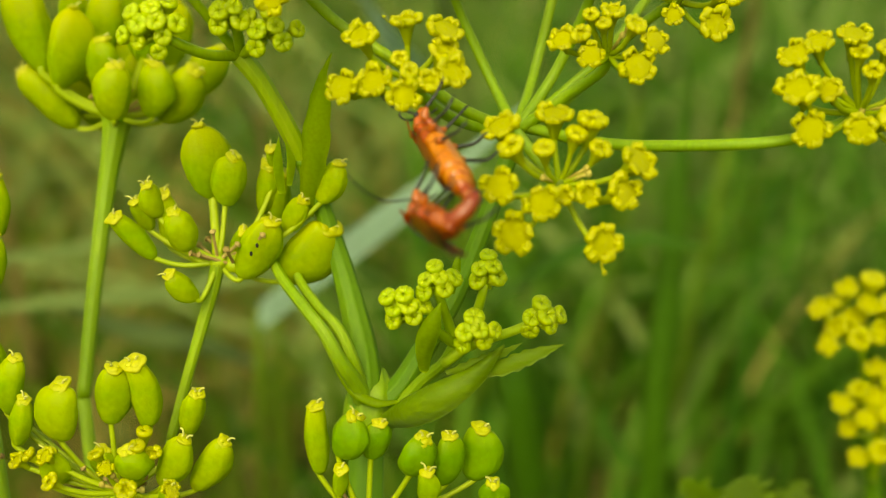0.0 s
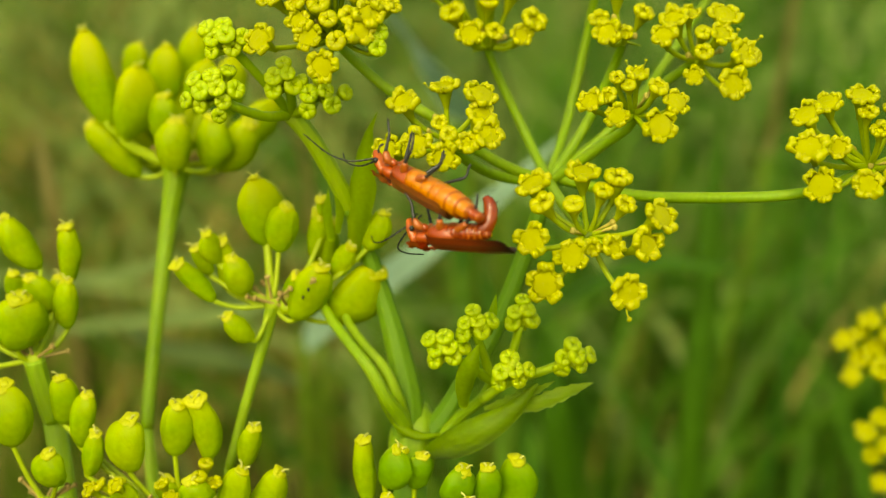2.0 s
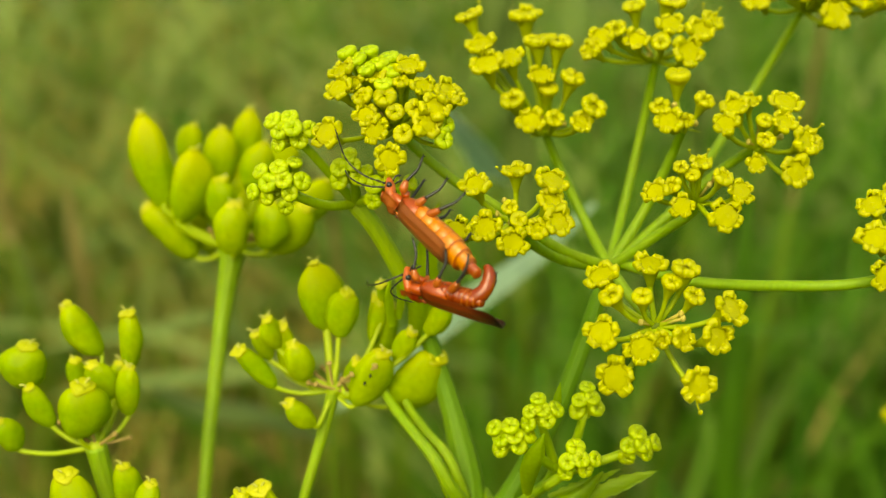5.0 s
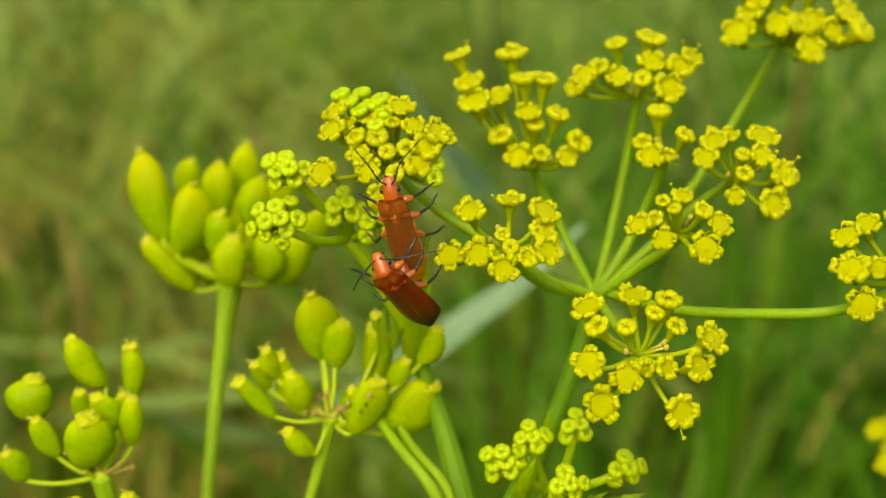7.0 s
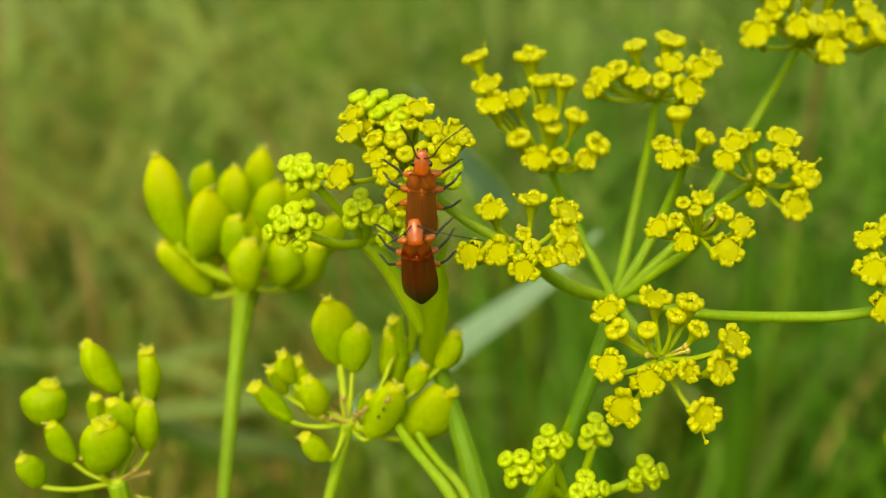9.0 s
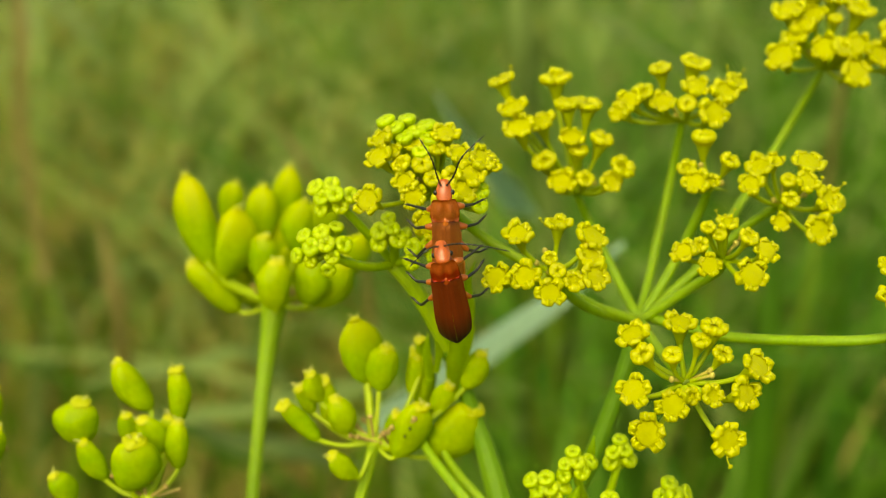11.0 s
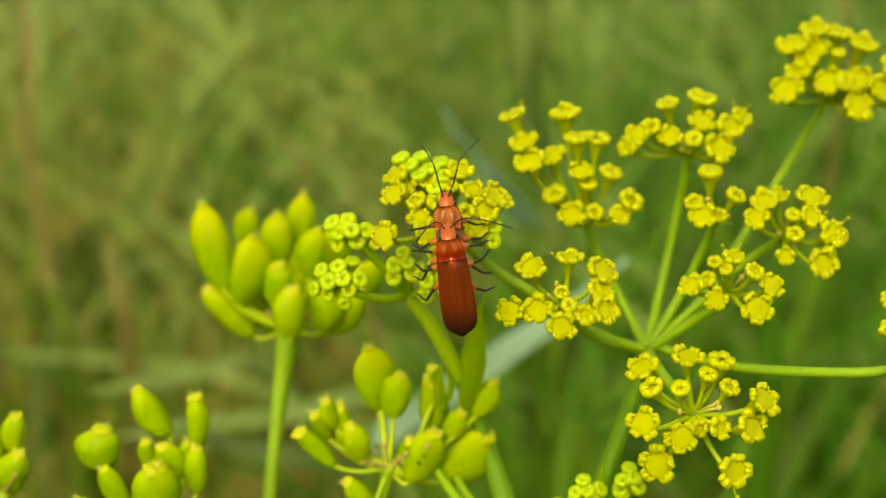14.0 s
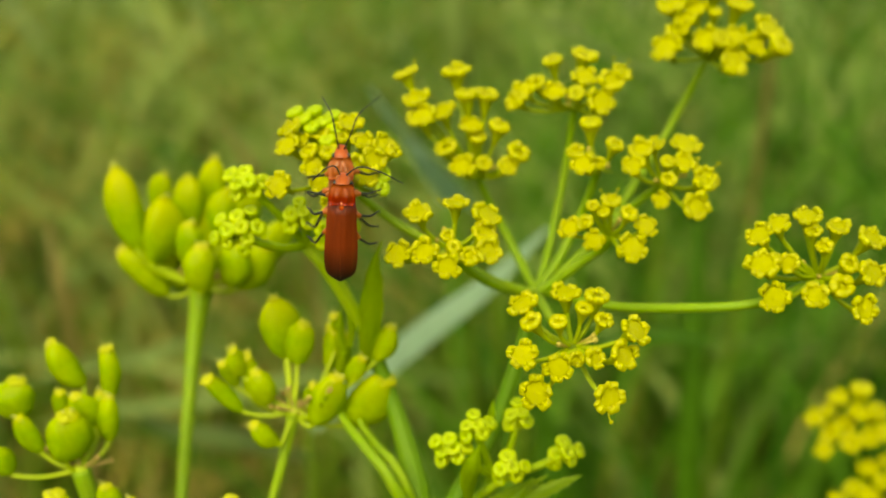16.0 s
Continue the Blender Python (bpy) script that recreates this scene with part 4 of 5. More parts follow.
leaf(MAIN, "bract", ((4, -15.5, -1.5), (4, -13.8, -3.6), (4.3, -12.5, -4.6), (4.8, -11.1, -4.8)), (0.35, 0.72, 0.66, 0.05), 0.6, None, 0.0, 0.3, "pale lime bract beside the buds")
leaf(MAIN, "bract", ((5.5, -10.8, -2.5), (5.7, -9.4, -3), (5.9, -8.2, -3)), (0.2, 0.3, 0.03), 0.4)
leaf(FAR, "leaf", ((34.4, -35.6, 36), (32.9, -31.9, 33), (31.8, -28.5, 30)), (2.0, 3.0, 0.6), 0.2, None, 0.4, 0.1, "lobed grey-green leaf", SHEATH)
leaf(FAR, "leaf", ((34.6, -35.9, 37), (30.2, -32.1, 34), (26.7, -29, 31)), (0.8, 1.9, 0.4), 0.2, None, 0.4, 0.1, "lobed grey-green leaf", SHEATH)
leaf(FAR, "leaf", ((34.6, -35.9, 37), (36.7, -32.1, 34), (37.4, -28.9, 31)), (0.8, 1.9, 0.4), 0.2, None, 0.4, 0.1, "lobed grey-green leaf", SHEATH)
def far_blades():
    grass_blade(((17.6, 5.7, 80), (10.2, -1.4, 90), (2.7, -7.1, 100), (-6.7, -14.7, 115), (-20.4, -25.8, 140)), (0.3, 1.5, 2.2, 2.6, 2.6), (-0.06, 0.42), "broad pale grey-green grass blade arching across", GREY_BLADE, 0.4)
    grass_blade(((-6.8, 29.1, 110), (-2.7, 24.3, 118), (2.7, 18.8, 128), (8, 12.4, 150)), (0.8, 3.0, 3.6, 3.4), (0.05, 0.5), "pale grey-green grass blade, bent", GREY_BLADE, 1.2)
    grass_blade(((47.8, -12.1, 110), (36.8, -11.3, 120), (26.4, -16, 130), (18.6, -24.4, 150)), (0.4, 1.6, 1.9, 1.8), (0.02, 0.5), "green grass blade lying over", GREEN_BLADE, 0.7)
    grass_blade(((-60.9, -23.8, 160), (-50, -31.2, 170), (-37, -34.5, 180), (-26.2, -41.8, 200)), (0.6, 3.0, 3.4, 3.0), (0.0, 0.5), "pale straw-green grass blade lying over", PALE_BLADE, 1.0)
def near_blades():
    grass_blade(((-72.5, -27.1, 150), (-56.3, -24.8, 155), (-39.1, -23.4, 160), (-21.2, -20.4, 165), (-10, -30, 175)), (0.2, 1.7, 2.2, 2.0, 1.5), (-0.01, 0.45), "pale straw-green grass blade lying over", PALE_BLADE, 0.8)
    grass_blade(((46.4, 14.3, 118), (46.0, -5.9, 122), (45.5, -36.4, 130), (46.2, -63.2, 140)), (0.2, 2.0, 2.7, 2.8), (0.05, 0.24), "broad upright green grass blade", GREEN_BLADE, 0.7)
    grass_blade(((20.0, -22.5, 128), (21.5, -30, 130), (23.2, -39.8, 132), (26.7, -57.5, 140)), (0.2, 2.2, 3.2, 3.3), (0.03, 0.25), "broad upright green grass blade", GREEN_BLADE, 0.7)
    grass_blade(((6.1, 72, 168), (8.2, 51.5, 170), (10.0, 40.8, 175), (14.2, 25.6, 190), (17, 5, 200)), (0.8, 3.0, 3.4, 3.2, 3.0), (0.03, 0.4), "broad pale green grass blade, tall", PALE_BLADE, 0.8)
    grass_blade(((20.0, 60.5, 200), (34.5, 54.9, 205), (47.6, 49.8, 215), (59.7, 43.4, 230), (64, 20, 250)), (0.4, 2.0, 2.4, 2.0, 1.5), (0.07, 0.45), "pale green grass blade, bent over", PALE_BLADE, 0.8)
    grass_blade(((74.2, 76.8, 178), (75.7, 57.7, 182), (78.3, 50.4, 188), (80, 10, 220)), (0.6, 1.1, 1.1, 1.0), (0.08, 0.4), "dry straw-coloured grass blade", DRY_BLADE, 0.8)
    grass_blade(((-37.4, 29.4, 150), (-31.9, 21.1, 152), (-28.0, 15.0, 160), (-23.4, 5.1, 170), (-22, -20, 185)), (0.3, 1.0, 1.1, 1.0, 0.8), (-0.02, 0.35), "dry straw-coloured grass blade, leaning", DRY_BLADE, 0.8)
    grass_blade(((-82.0, 14.0, 190), (-78.9, -3.3, 190), (-79.6, -17.7, 200), (-80, -50, 220)), (0.4, 2.0, 2.1, 1.7), (-0.08, 0.4), "dry straw-coloured grass blade", DRY_BLADE, 0.8)
    grass_blade(((-112, 83.9, 220), (-109.8, 58.8, 220), (-113.6, 40, 230), (-114, 0, 250)), (0.4, 2.1, 2.2, 1.8), (-0.11, 0.5), "dry straw-coloured grass blade", DRY_BLADE, 0.8)
    grass_blade(((-80, -20.5, 168), (-73.9, -18.7, 170), (-60.1, -16.9, 175), (-48.1, -14.6, 180), (-38, -26, 190)), (0.2, 1.2, 1.8, 1.5, 1.0), (-0.03, 0.45), "pale straw-green grass blade lying over", PALE_BLADE, 0.8)
near_blades()
umbellet(FAR, (43, -16.6, 34), ((46.3, -28.2, 40), (44.5, -21.5, 37), (43, -16.6, 34)),
         ((37.9, -14.1, 30, 2.0), (39.7, -15.8, 31, 2.1), (38.7, -17.2, 30, 1.8), (40.9, -12.5, 32, 2.1), (43.1, -12, 32, 2.3), (42.5, -13.9, 31, 2.1), (41.5, -15, 32, 2.1), (41.3, -16.7, 30, 2.1), (43.2, -16.2, 30, 2.1), (44.2, -13.9, 31, 2.1), (44.6, -15.7, 30, 2.0), (39.7, -13.8, 32, 1.6)),
         "ohoohoohohoo")
umbellet(FAR, (44.6, -24.9, 33), ((46.7, -30.9, 40), (46, -27.6, 37), (44.6, -24.9, 33)),
         ((39.7, -22, 29, 2.0), (41.4, -21, 30, 1.9), (43.2, -19.2, 31, 2.1), (42.6, -21.4, 30, 2.1), (44.3, -20.5, 30, 2.1), (41.8, -23.2, 29, 2.0), (43.7, -22.7, 29, 2.1), (42.7, -25.8, 28, 2.1), (41.2, -26.5, 29, 1.8), (40.6, -24.3, 30, 1.6), (45, -24.6, 29, 2.0), (45.4, -18.7, 31, 2.1)),
         "ohoohoohohoo")
stalk(FAR, "stalk", ((51, -47.5, 50), (47.9, -34.2, 43), (46.3, -28.2, 40)), (0.9, 0.8, 0.7))
far_blades()
specks((-6.4, -8.8, 1.2))
root(MAIN, (0.6, -18.8, 3), 1.1, (0.002, 0.02))
root(CLUMP, (-11.6, -20.6, 4), 0.295, (-0.011, 0.022))
root(LEFT, (-18.9, -19.3, 12), 0.46, (-0.02, 0.03))
root(LOWLEFT, (-23, -17.3, 3), 0.75, (-0.023, 0.02))
root(SEEDS, (-15.5, -28.5, 4), 0.7, (-0.016, 0.02))
root(LOWMID, (2.6, -30.9, 6), 0.7, (0.004, 0.02))
root(EDGE, (-37.4, -16.1, 6), 0.6, (-0.038, 0.02))
root(FAR, (51, -47.5, 50), 0.9, (0.055, 0.07))


# ---- the beetles ----
def shell(name, dark, light, rough, tip=None, tone=(0.012, 0.006, 0.004), streak=(1, 1, 1)):
    """Beetle cuticle; tip: the places along the body between which it turns to another tone, as a rule black."""
    mat = surface(name, dark, light, 700, 9000, rough, 0.3, 0.00003, spread=0.2, stretch=streak)
    nt = mat.node_tree
    b = nt.nodes["Principled BSDF"]
    b.inputs["Specular IOR Level"].default_value = 0.45
    b.inputs["Coat Weight"].default_value, b.inputs["Coat Roughness"].default_value = 0.32, 0.18
    if tip:
        old = b.inputs["Base Color"].links[0].from_socket
        tc = nt.nodes.new("ShaderNodeTexCoord")
        sp = nt.nodes.new("ShaderNodeSeparateXYZ")
        nt.links.new(tc.outputs["Object"], sp.inputs[0])
        nt.links.new(mix_colour(nt, ramp(nt, sp.outputs["Y"], tip[0] * MM, tip[1] * MM), tone, old), b.inputs["Base Color"])
    return mat


RED = shell("beetle_red", (0.34, 0.048, 0.005), (0.50, 0.095, 0.010), 0.30)
# both neck shields: red behind, the paler front a highlight put into the colour
ORANGE_SHIELD = shell("beetle_orange_shield", (0.56, 0.14, 0.024), (0.70, 0.23, 0.045), 0.20, (-0.75, -0.2), (0.42, 0.075, 0.010))
RED_SHIELD = shell("beetle_red_shield", (0.54, 0.10, 0.016), (0.66, 0.16, 0.026), 0.20, (-0.2, 0.1), (0.42, 0.028, 0.004))
BELLY = shell("beetle_dark_belly", (0.24, 0.030, 0.004), (0.38, 0.075, 0.008), 0.24)
ORANGE = shell("beetle_belly", (0.62, 0.17, 0.006), (0.78, 0.28, 0.012), 0.34)
JOINT = shell("beetle_joint", (0.42, 0.09, 0.005), (0.54, 0.14, 0.008), 0.4)
LEG = shell("beetle_leg", (0.40, 0.085, 0.010), (0.56, 0.155, 0.020), 0.30)
FACE = shell("beetle_face", (0.42, 0.075, 0.010), (0.58, 0.13, 0.018), 0.26)
BLACK = shell("beetle_black", (0.008, 0.007, 0.006), (0.02, 0.018, 0.015), 0.4)


TIPS = []
LEGS = []


def hind_ring(bm, centre, along, up, w, low, high, last, slot, ring_prev):
    """One cross-section of the hind body: flat below, ridged along both sides."""
    side = along.cross(up).normalized()
    ring = []
    for j in range(24):
        a = 2 * math.pi * j / 24
        ridge = 1 + 0.07 * math.exp(-(math.sin(a) / 0.28) ** 2)
        sn = math.sin(a)
        depth = (high if sn > 0 else low) * (abs(sn) ** 0.8) * (1 if sn > 0 else -1)
        ring.append(bm.verts.new(centre + side * (w * ridge * math.cos(a)) + up * depth))
    if ring_prev:
        for j in range(24):
            bm.faces.new((ring_prev[j], ring_prev[(j + 1) % 24], ring[(j + 1) % 24], ring[j])).material_index = slot
    else:
        bm.faces.new(reversed(ring)).material_index = slot
    if last:
        bm.faces.new(ring).material_index = slot
    return ring


def beetle(label, k, female, shield, case_dark, case_light, feeler):
    """A soldier beetle, head towards +y, back towards +z, k: its size."""
    body = thing("soldier_beetle", Vector(), label, "beetle", "beetle pair")
    u = MM * k
    cases = shell("beetle_wing_case", case_dark, case_light, 0.30, ((-2.05 * k, -1.3 * k) if female else (-2.5 * k, -0.2 * k)), streak=(3, 0.4, 3))
    flesh = ORANGE if female else BELLY

    add = part

    # hind body in eight overlapping plates
    bm = bmesh.new()
    tail, count, ring = (-4.35 if female else -1.5), 8, None
    for grow, back in ((0.08, 0.16), (0.22, 0.13), (0.30, 0.06)):
        ring = hind_ring(bm, Vector((0, (tail - back) * u, -0.62 * u)), Vector((0, 1, 0)), Vector((0, 0, 1)), grow * u, grow * 0.8 * u, grow * 0.8 * u, False, 2 if female else 0, ring)
    for s in range(count):
        y0, y1 = tail + (0.9 - tail) * s / count, tail + (0.9 - tail) * (s + 1) / count
        f = (s + 0.5) / count
        w = (0.26 + 0.72 * min(1.0, f / 0.38) ** 0.9 - 0.30 * max(0, f - 0.5)) * (1.0 if female else 0.85) * u
        for q, grow, slot in ((0.0, 0.982, 1), (0.05, 0.982, 1), (0.11, 1.0, 0), (0.55, 1.006, 0), (0.95, 1.0, 0)):
            slot = slot if slot or s > 0 or not female else 2
            last = s == count - 1 and q > 0.9
            swell = 0.03 * noise.noise(Vector((s * 1.7, q, k * 9)))
            ring = hind_ring(bm, Vector((0.03 * u * math.sin(s * 2.1), (y0 + (y1 - y0) * q) * u, (-0.52 - 0.1 * (1 - f)) * u)), Vector((0, 1, 0)), Vector((0, 0, 1)),
                             w * (grow + swell), w * 0.74 * (grow + swell), w * 0.8 * grow, last, slot, ring)
    add("abdomen", bm, (flesh, JOINT, RED), body, "orange ringed underside" if female else "red-brown ringed underside")
    if not female:
        # the tip of the hind body curls under to the mate
        bm = bmesh.new()
        pts = smooth_line([(0, -0.1 * u, -0.6 * u, 0.58 * u), (0, -0.95 * u, -0.75 * u, 0.54 * u), (0.05 * u, -1.40 * u, -1.30 * u, 0.47 * u), (0, -1.42 * u, -1.95 * u, 0.42 * u), (0, -1.25 * u, -2.45 * u, 0.36 * u), (0, -0.95 * u, -2.75 * u, 0.22 * u)], 6)
        tube(bm, [(*p[:3], p[3] * (0.955, 0.985, 1.0, 1.0, 1.0, 0.985)[i % 6]) for i, p in enumerate(pts)], 18, 0)
        TIPS.append(add("abdomen_tip", bm, BELLY, body, "curled orange-red tip of the abdomen"))
    # breast
    bm = bmesh.new()
    blob(bm, Vector((0, 1.25 * u, -0.35 * u)), (0.88 * u, 1.3 * u, 0.74 * u), 0, 14)
    blob(bm, Vector((0, 0.75 * u, -0.62 * u)), (0.62 * u, 0.75 * u, 0.56 * u), 0, 12)
    blob(bm, Vector((0, 2.6 * u, -0.12 * u)), (0.55 * u, 0.75 * u, 0.40 * u), 0, 12)
    for y, reach in ((2.6, 0.40), (1.4, 0.46), (0.5, 0.46)):
        for side in (-1, 1):
            blob(bm, Vector((side * reach * 0.8 * u, (y + 0.05) * u, -0.70 * u)), (0.26 * u, 0.36 * u, 0.24 * u), 0, 10)
    add("thorax", bm, RED, body)
    # neck shield with a raised rim
    bm = bmesh.new()
    rows = []
    for i in range(15):
        row = []
        for j in range(17):
            a, y = j / 8 - 1, i / 14
            w = (0.56 + 0.38 * math.sin(math.pi * (0.18 + 0.62 * y))) * u * (1.06 - 0.20 * y)
            rim = 0.19 * max(0, abs(a) - 0.7) / 0.3 + 0.16 * max(0, abs(2 * y - 1) - 0.72) / 0.28 - 0.07 * math.exp(-(a / 0.10) ** 2)
            z = 0.46 - 0.40 * a * a + rim + 0.22 * math.exp(-((abs(a) - 0.42) / 0.22) ** 2 - ((y - 0.4) / 0.3) ** 2) - 0.06 * (2 * y - 1) ** 4
            row.append(bm.verts.new((a * w, (2.05 + 1.45 * y - 0.12 * a * a * (1 - y)) * u, z * u)))
        rows.append(row)
    faces = [bm.faces.new((p[j], p[j + 1], q[j + 1], q[j])) for p, q in zip(rows, rows[1:]) for j in range(16)]
    bmesh.ops.solidify(bm, geom=faces, thickness=0.14 * u)
    add("pronotum", bm, shield, body, "glossy orange-red neck shield")
    # head, eyes and feelers, bent down a little from the neck shield
    nod = Matrix.Translation((0, 3.3 * u, -0.1 * u)) @ Matrix.Rotation(radians(-30 if female else -62), 4, "X") @ Matrix.Translation((0, -3.3 * u, 0.0))
    bm = bmesh.new()
    lathe(bm, ((0.42 * u, 2.9 * u), (0.45 * u, 3.25 * u), (0.51 * u, 3.6 * u), (0.50 * u, 3.9 * u), (0.41 * u, 4.15 * u), (0.35 * u, 4.35 * u), (0.27 * u, 4.5 * u), (0.05 * u, 4.56 * u)), 20, 0,
          Matrix(((1, 0, 0, 0), (0, 0, 1, 0), (0, 1, 0, 0), (0, 0, 0, 1))), 0.68)
    bmesh.ops.transform(bm, matrix=nod, verts=bm.verts)
    head = add("head", bm, FACE, body)
    for side in (-1, 1):
        bm = bmesh.new()
        blob(bm, nod @ Vector((side * 0.50 * u, 3.72 * u, (0.02 if female else -0.2) * u)), ((0.16 if female else 0.18) * u, 0.19 * u, 0.17 * u), 0, 10)
        add("eye", bm, BLACK, head, "small black eye")
    for side in (-1, 1):
        bm = bmesh.new()
        jaw = [tuple(nod @ Vector(p) * 1.0) for p in ((side * 0.2 * u, 4.2 * u, -0.2 * u), (side * 0.30 * u, 4.45 * u, -0.45 * u), (side * 0.22 * u, 4.5 * u, -0.75 * u))]
        tube(bm, [(*p, r * u) for p, r in zip(smooth_line(jaw, 3), (0.06, 0.055, 0.05, 0.06, 0.07, 0.07, 0.03))], 7, 0)
        add("palp", bm, BLACK, head, "short dark mouth feeler")
    for side in (-1, 1):
        bm = bmesh.new()
        pts = smooth_line([tuple(nod @ Vector((side * 0.18 * u, 4.1 * u, 0.2 * u)))] + [(side * x * (1.25 if side > 0 else 0.6) * u, y * u, z * u) for x, y, z in feeler[1:]], 11)
        line = [(*p, (0.058 + 0.02 * math.sin(2 * math.pi * i / 3)) * u * (1 - 0.35 * i / len(pts))) for i, p in enumerate(pts)]
        tube(bm, line, 7, 0)
        add("antenna", bm, BLACK, head, "thin black jointed antenna")
    # wing cases, side by side
    for side in (-1, 1):
        bm = bmesh.new()
        rows = []
        for i in range(21):
            y = 1 - (1 - i / 20) ** 1.7
            end = max(0.0, 1 - ((y - 0.80) / 0.20) ** 4) ** 0.5 if y > 0.80 else 1.0
            front = 0.88 + 0.12 * min(1, y / 0.1)
            w = (1.0 + 0.12 * math.sin(math.pi * y ** 1.4) - 0.03 * math.sin(2 * math.pi * y)) * max(0.06, end) * front * (0.86 if female else 1.0)
            row = []
            for j in range(15):
                a = j / 14
                vein = 0.022 * (math.exp(-((a - 0.30) / 0.05) ** 2) + math.exp(-((a - 0.62) / 0.05) ** 2)) * end + 0.05 * math.exp(-(a / 0.05) ** 2) + 0.05 * max(0, (a - 0.92) / 0.08)
                dent = 0.025 * noise.noise(Vector((a * 2.5 + side, y * 4, k * 7)))
                z = vein + dent + 0.50 + 0.06 * math.sin(math.pi * y) - 0.60 * (a ** 2.2) * max(0.25, end) - 0.04 * (1 - a) ** 5 - 0.22 * max(0, 1 - y / 0.05) - 0.14 * y + 0.02 * math.sin(9 * a) * end
                row.append(bm.verts.new((side * (0.004 + a * w) * u, (2.12 - (4.75 if female else 5.45) * y + 0.1 * a * a) * u, z * u)))
            rows.append(row)
        faces = [bm.faces.new((p[j], p[j + 1], q[j + 1], q[j])) for p, q in zip(rows, rows[1:]) for j in range(14)]
        bmesh.ops.solidify(bm, geom=faces, thickness=0.09 * u)
        add("wing_case", bm, cases, body, "red-brown wing case with black tip", Vector((0, -0.6 * u, 0)))
    bm = bmesh.new()
    blob(bm, Vector((0, 1.95 * u, 0.42 * u)), (0.20 * u, 0.30 * u, 0.08 * u), 0, 10)
    add("scutellum", bm, shield, body)
    # legs: thigh, shin, black foot
    for y, reach, back in ((2.6, 0.35, 0.5), (1.4, 0.62, -0.35), (0.5, 0.72, -1.1)):
        for side in (-1, 1):
            bent = 0.12 * side * back
            hip = Vector((side * 0.42, y, -0.62))
            knee = Vector((side * (0.62 + 0.85 * reach), y + back * 0.7 + bent, -1.05))
            ankle = Vector((side * (0.70 + 1.15 * reach), y + back * 1.35 - bent, -1.95))
            toe = Vector((side * (0.80 + 1.3 * reach), y + back * 1.55 + 0.35, -2.65))
            bm = bmesh.new()
            tube(bm, smooth_line([(*(hip * u), 0.16 * u), (*((hip.lerp(knee, 0.5) + Vector((0, 0, 0.12))) * u), 0.27 * u), (*(knee * u), 0.16 * u)], 4), 10, 0)
            tube(bm, smooth_line([(*(knee * u), 0.11 * u), (*(knee.lerp(ankle, 0.5) * u), 0.09 * u), (*(ankle * u), 0.07 * u)], 4), 8, 1)
            leg = add("leg", bm, (LEG, BLACK), body, "orange thigh with a black shin")
            LEGS.append((leg, hip * u, side, y))
            bm = bmesh.new()
            pts = smooth_line([ankle.lerp(knee, 0.7) * u, ankle * u, toe * u], 5)
            tube(bm, [(*p, (0.08 + 0.03 * (i % 2)) * u * (1 - 0.3 * i / len(pts))) for i, p in enumerate(pts)], 7, 0)
            for c in (-1, 1):
                tube(bm, [(*(toe * u), 0.045 * u), (*((toe + Vector((side * 0.12, 0.12 * c, -0.14))) * u), 0.015 * u)], 5, 0)
            add("foot", bm, BLACK, leg, "black jointed foot")
    return body


def stand(head, tail, back):
    """The pose of a beetle from the ends of its body and the way its back faces, in the working frame."""
    h, t = W(head), W(tail)
    y = (h - t).normalized()
    z = way(back)
    z = (z - y * z.dot(y)).normalized()
    x = y.cross(z)
    m = Matrix((x, y, z)).transposed().to_4x4()
    m.translation = (h + t) / 2
    return m


FEMALE = beetle("orange-red soldier beetle clinging to the flower heads", 0.95, True, ORANGE_SHIELD, (0.42, 0.115, 0.024), (0.56, 0.175, 0.040),
                ((0.22, 4.3, 0.1), (0.55, 5.1, 0.5), (1.0, 6.4, 0.8), (2.1, 7.6, 0.5)))
MALE = beetle("smaller red-brown soldier beetle riding on its mate", 0.92, False, RED_SHIELD, (0.26, 0.036, 0.007), (0.38, 0.062, 0.012),
              ((0.22, 4.2, 0.0), (0.9, 4.7, 0.4), (2.0, 4.5, 0.7), (3.3, 3.7, 0.6)))


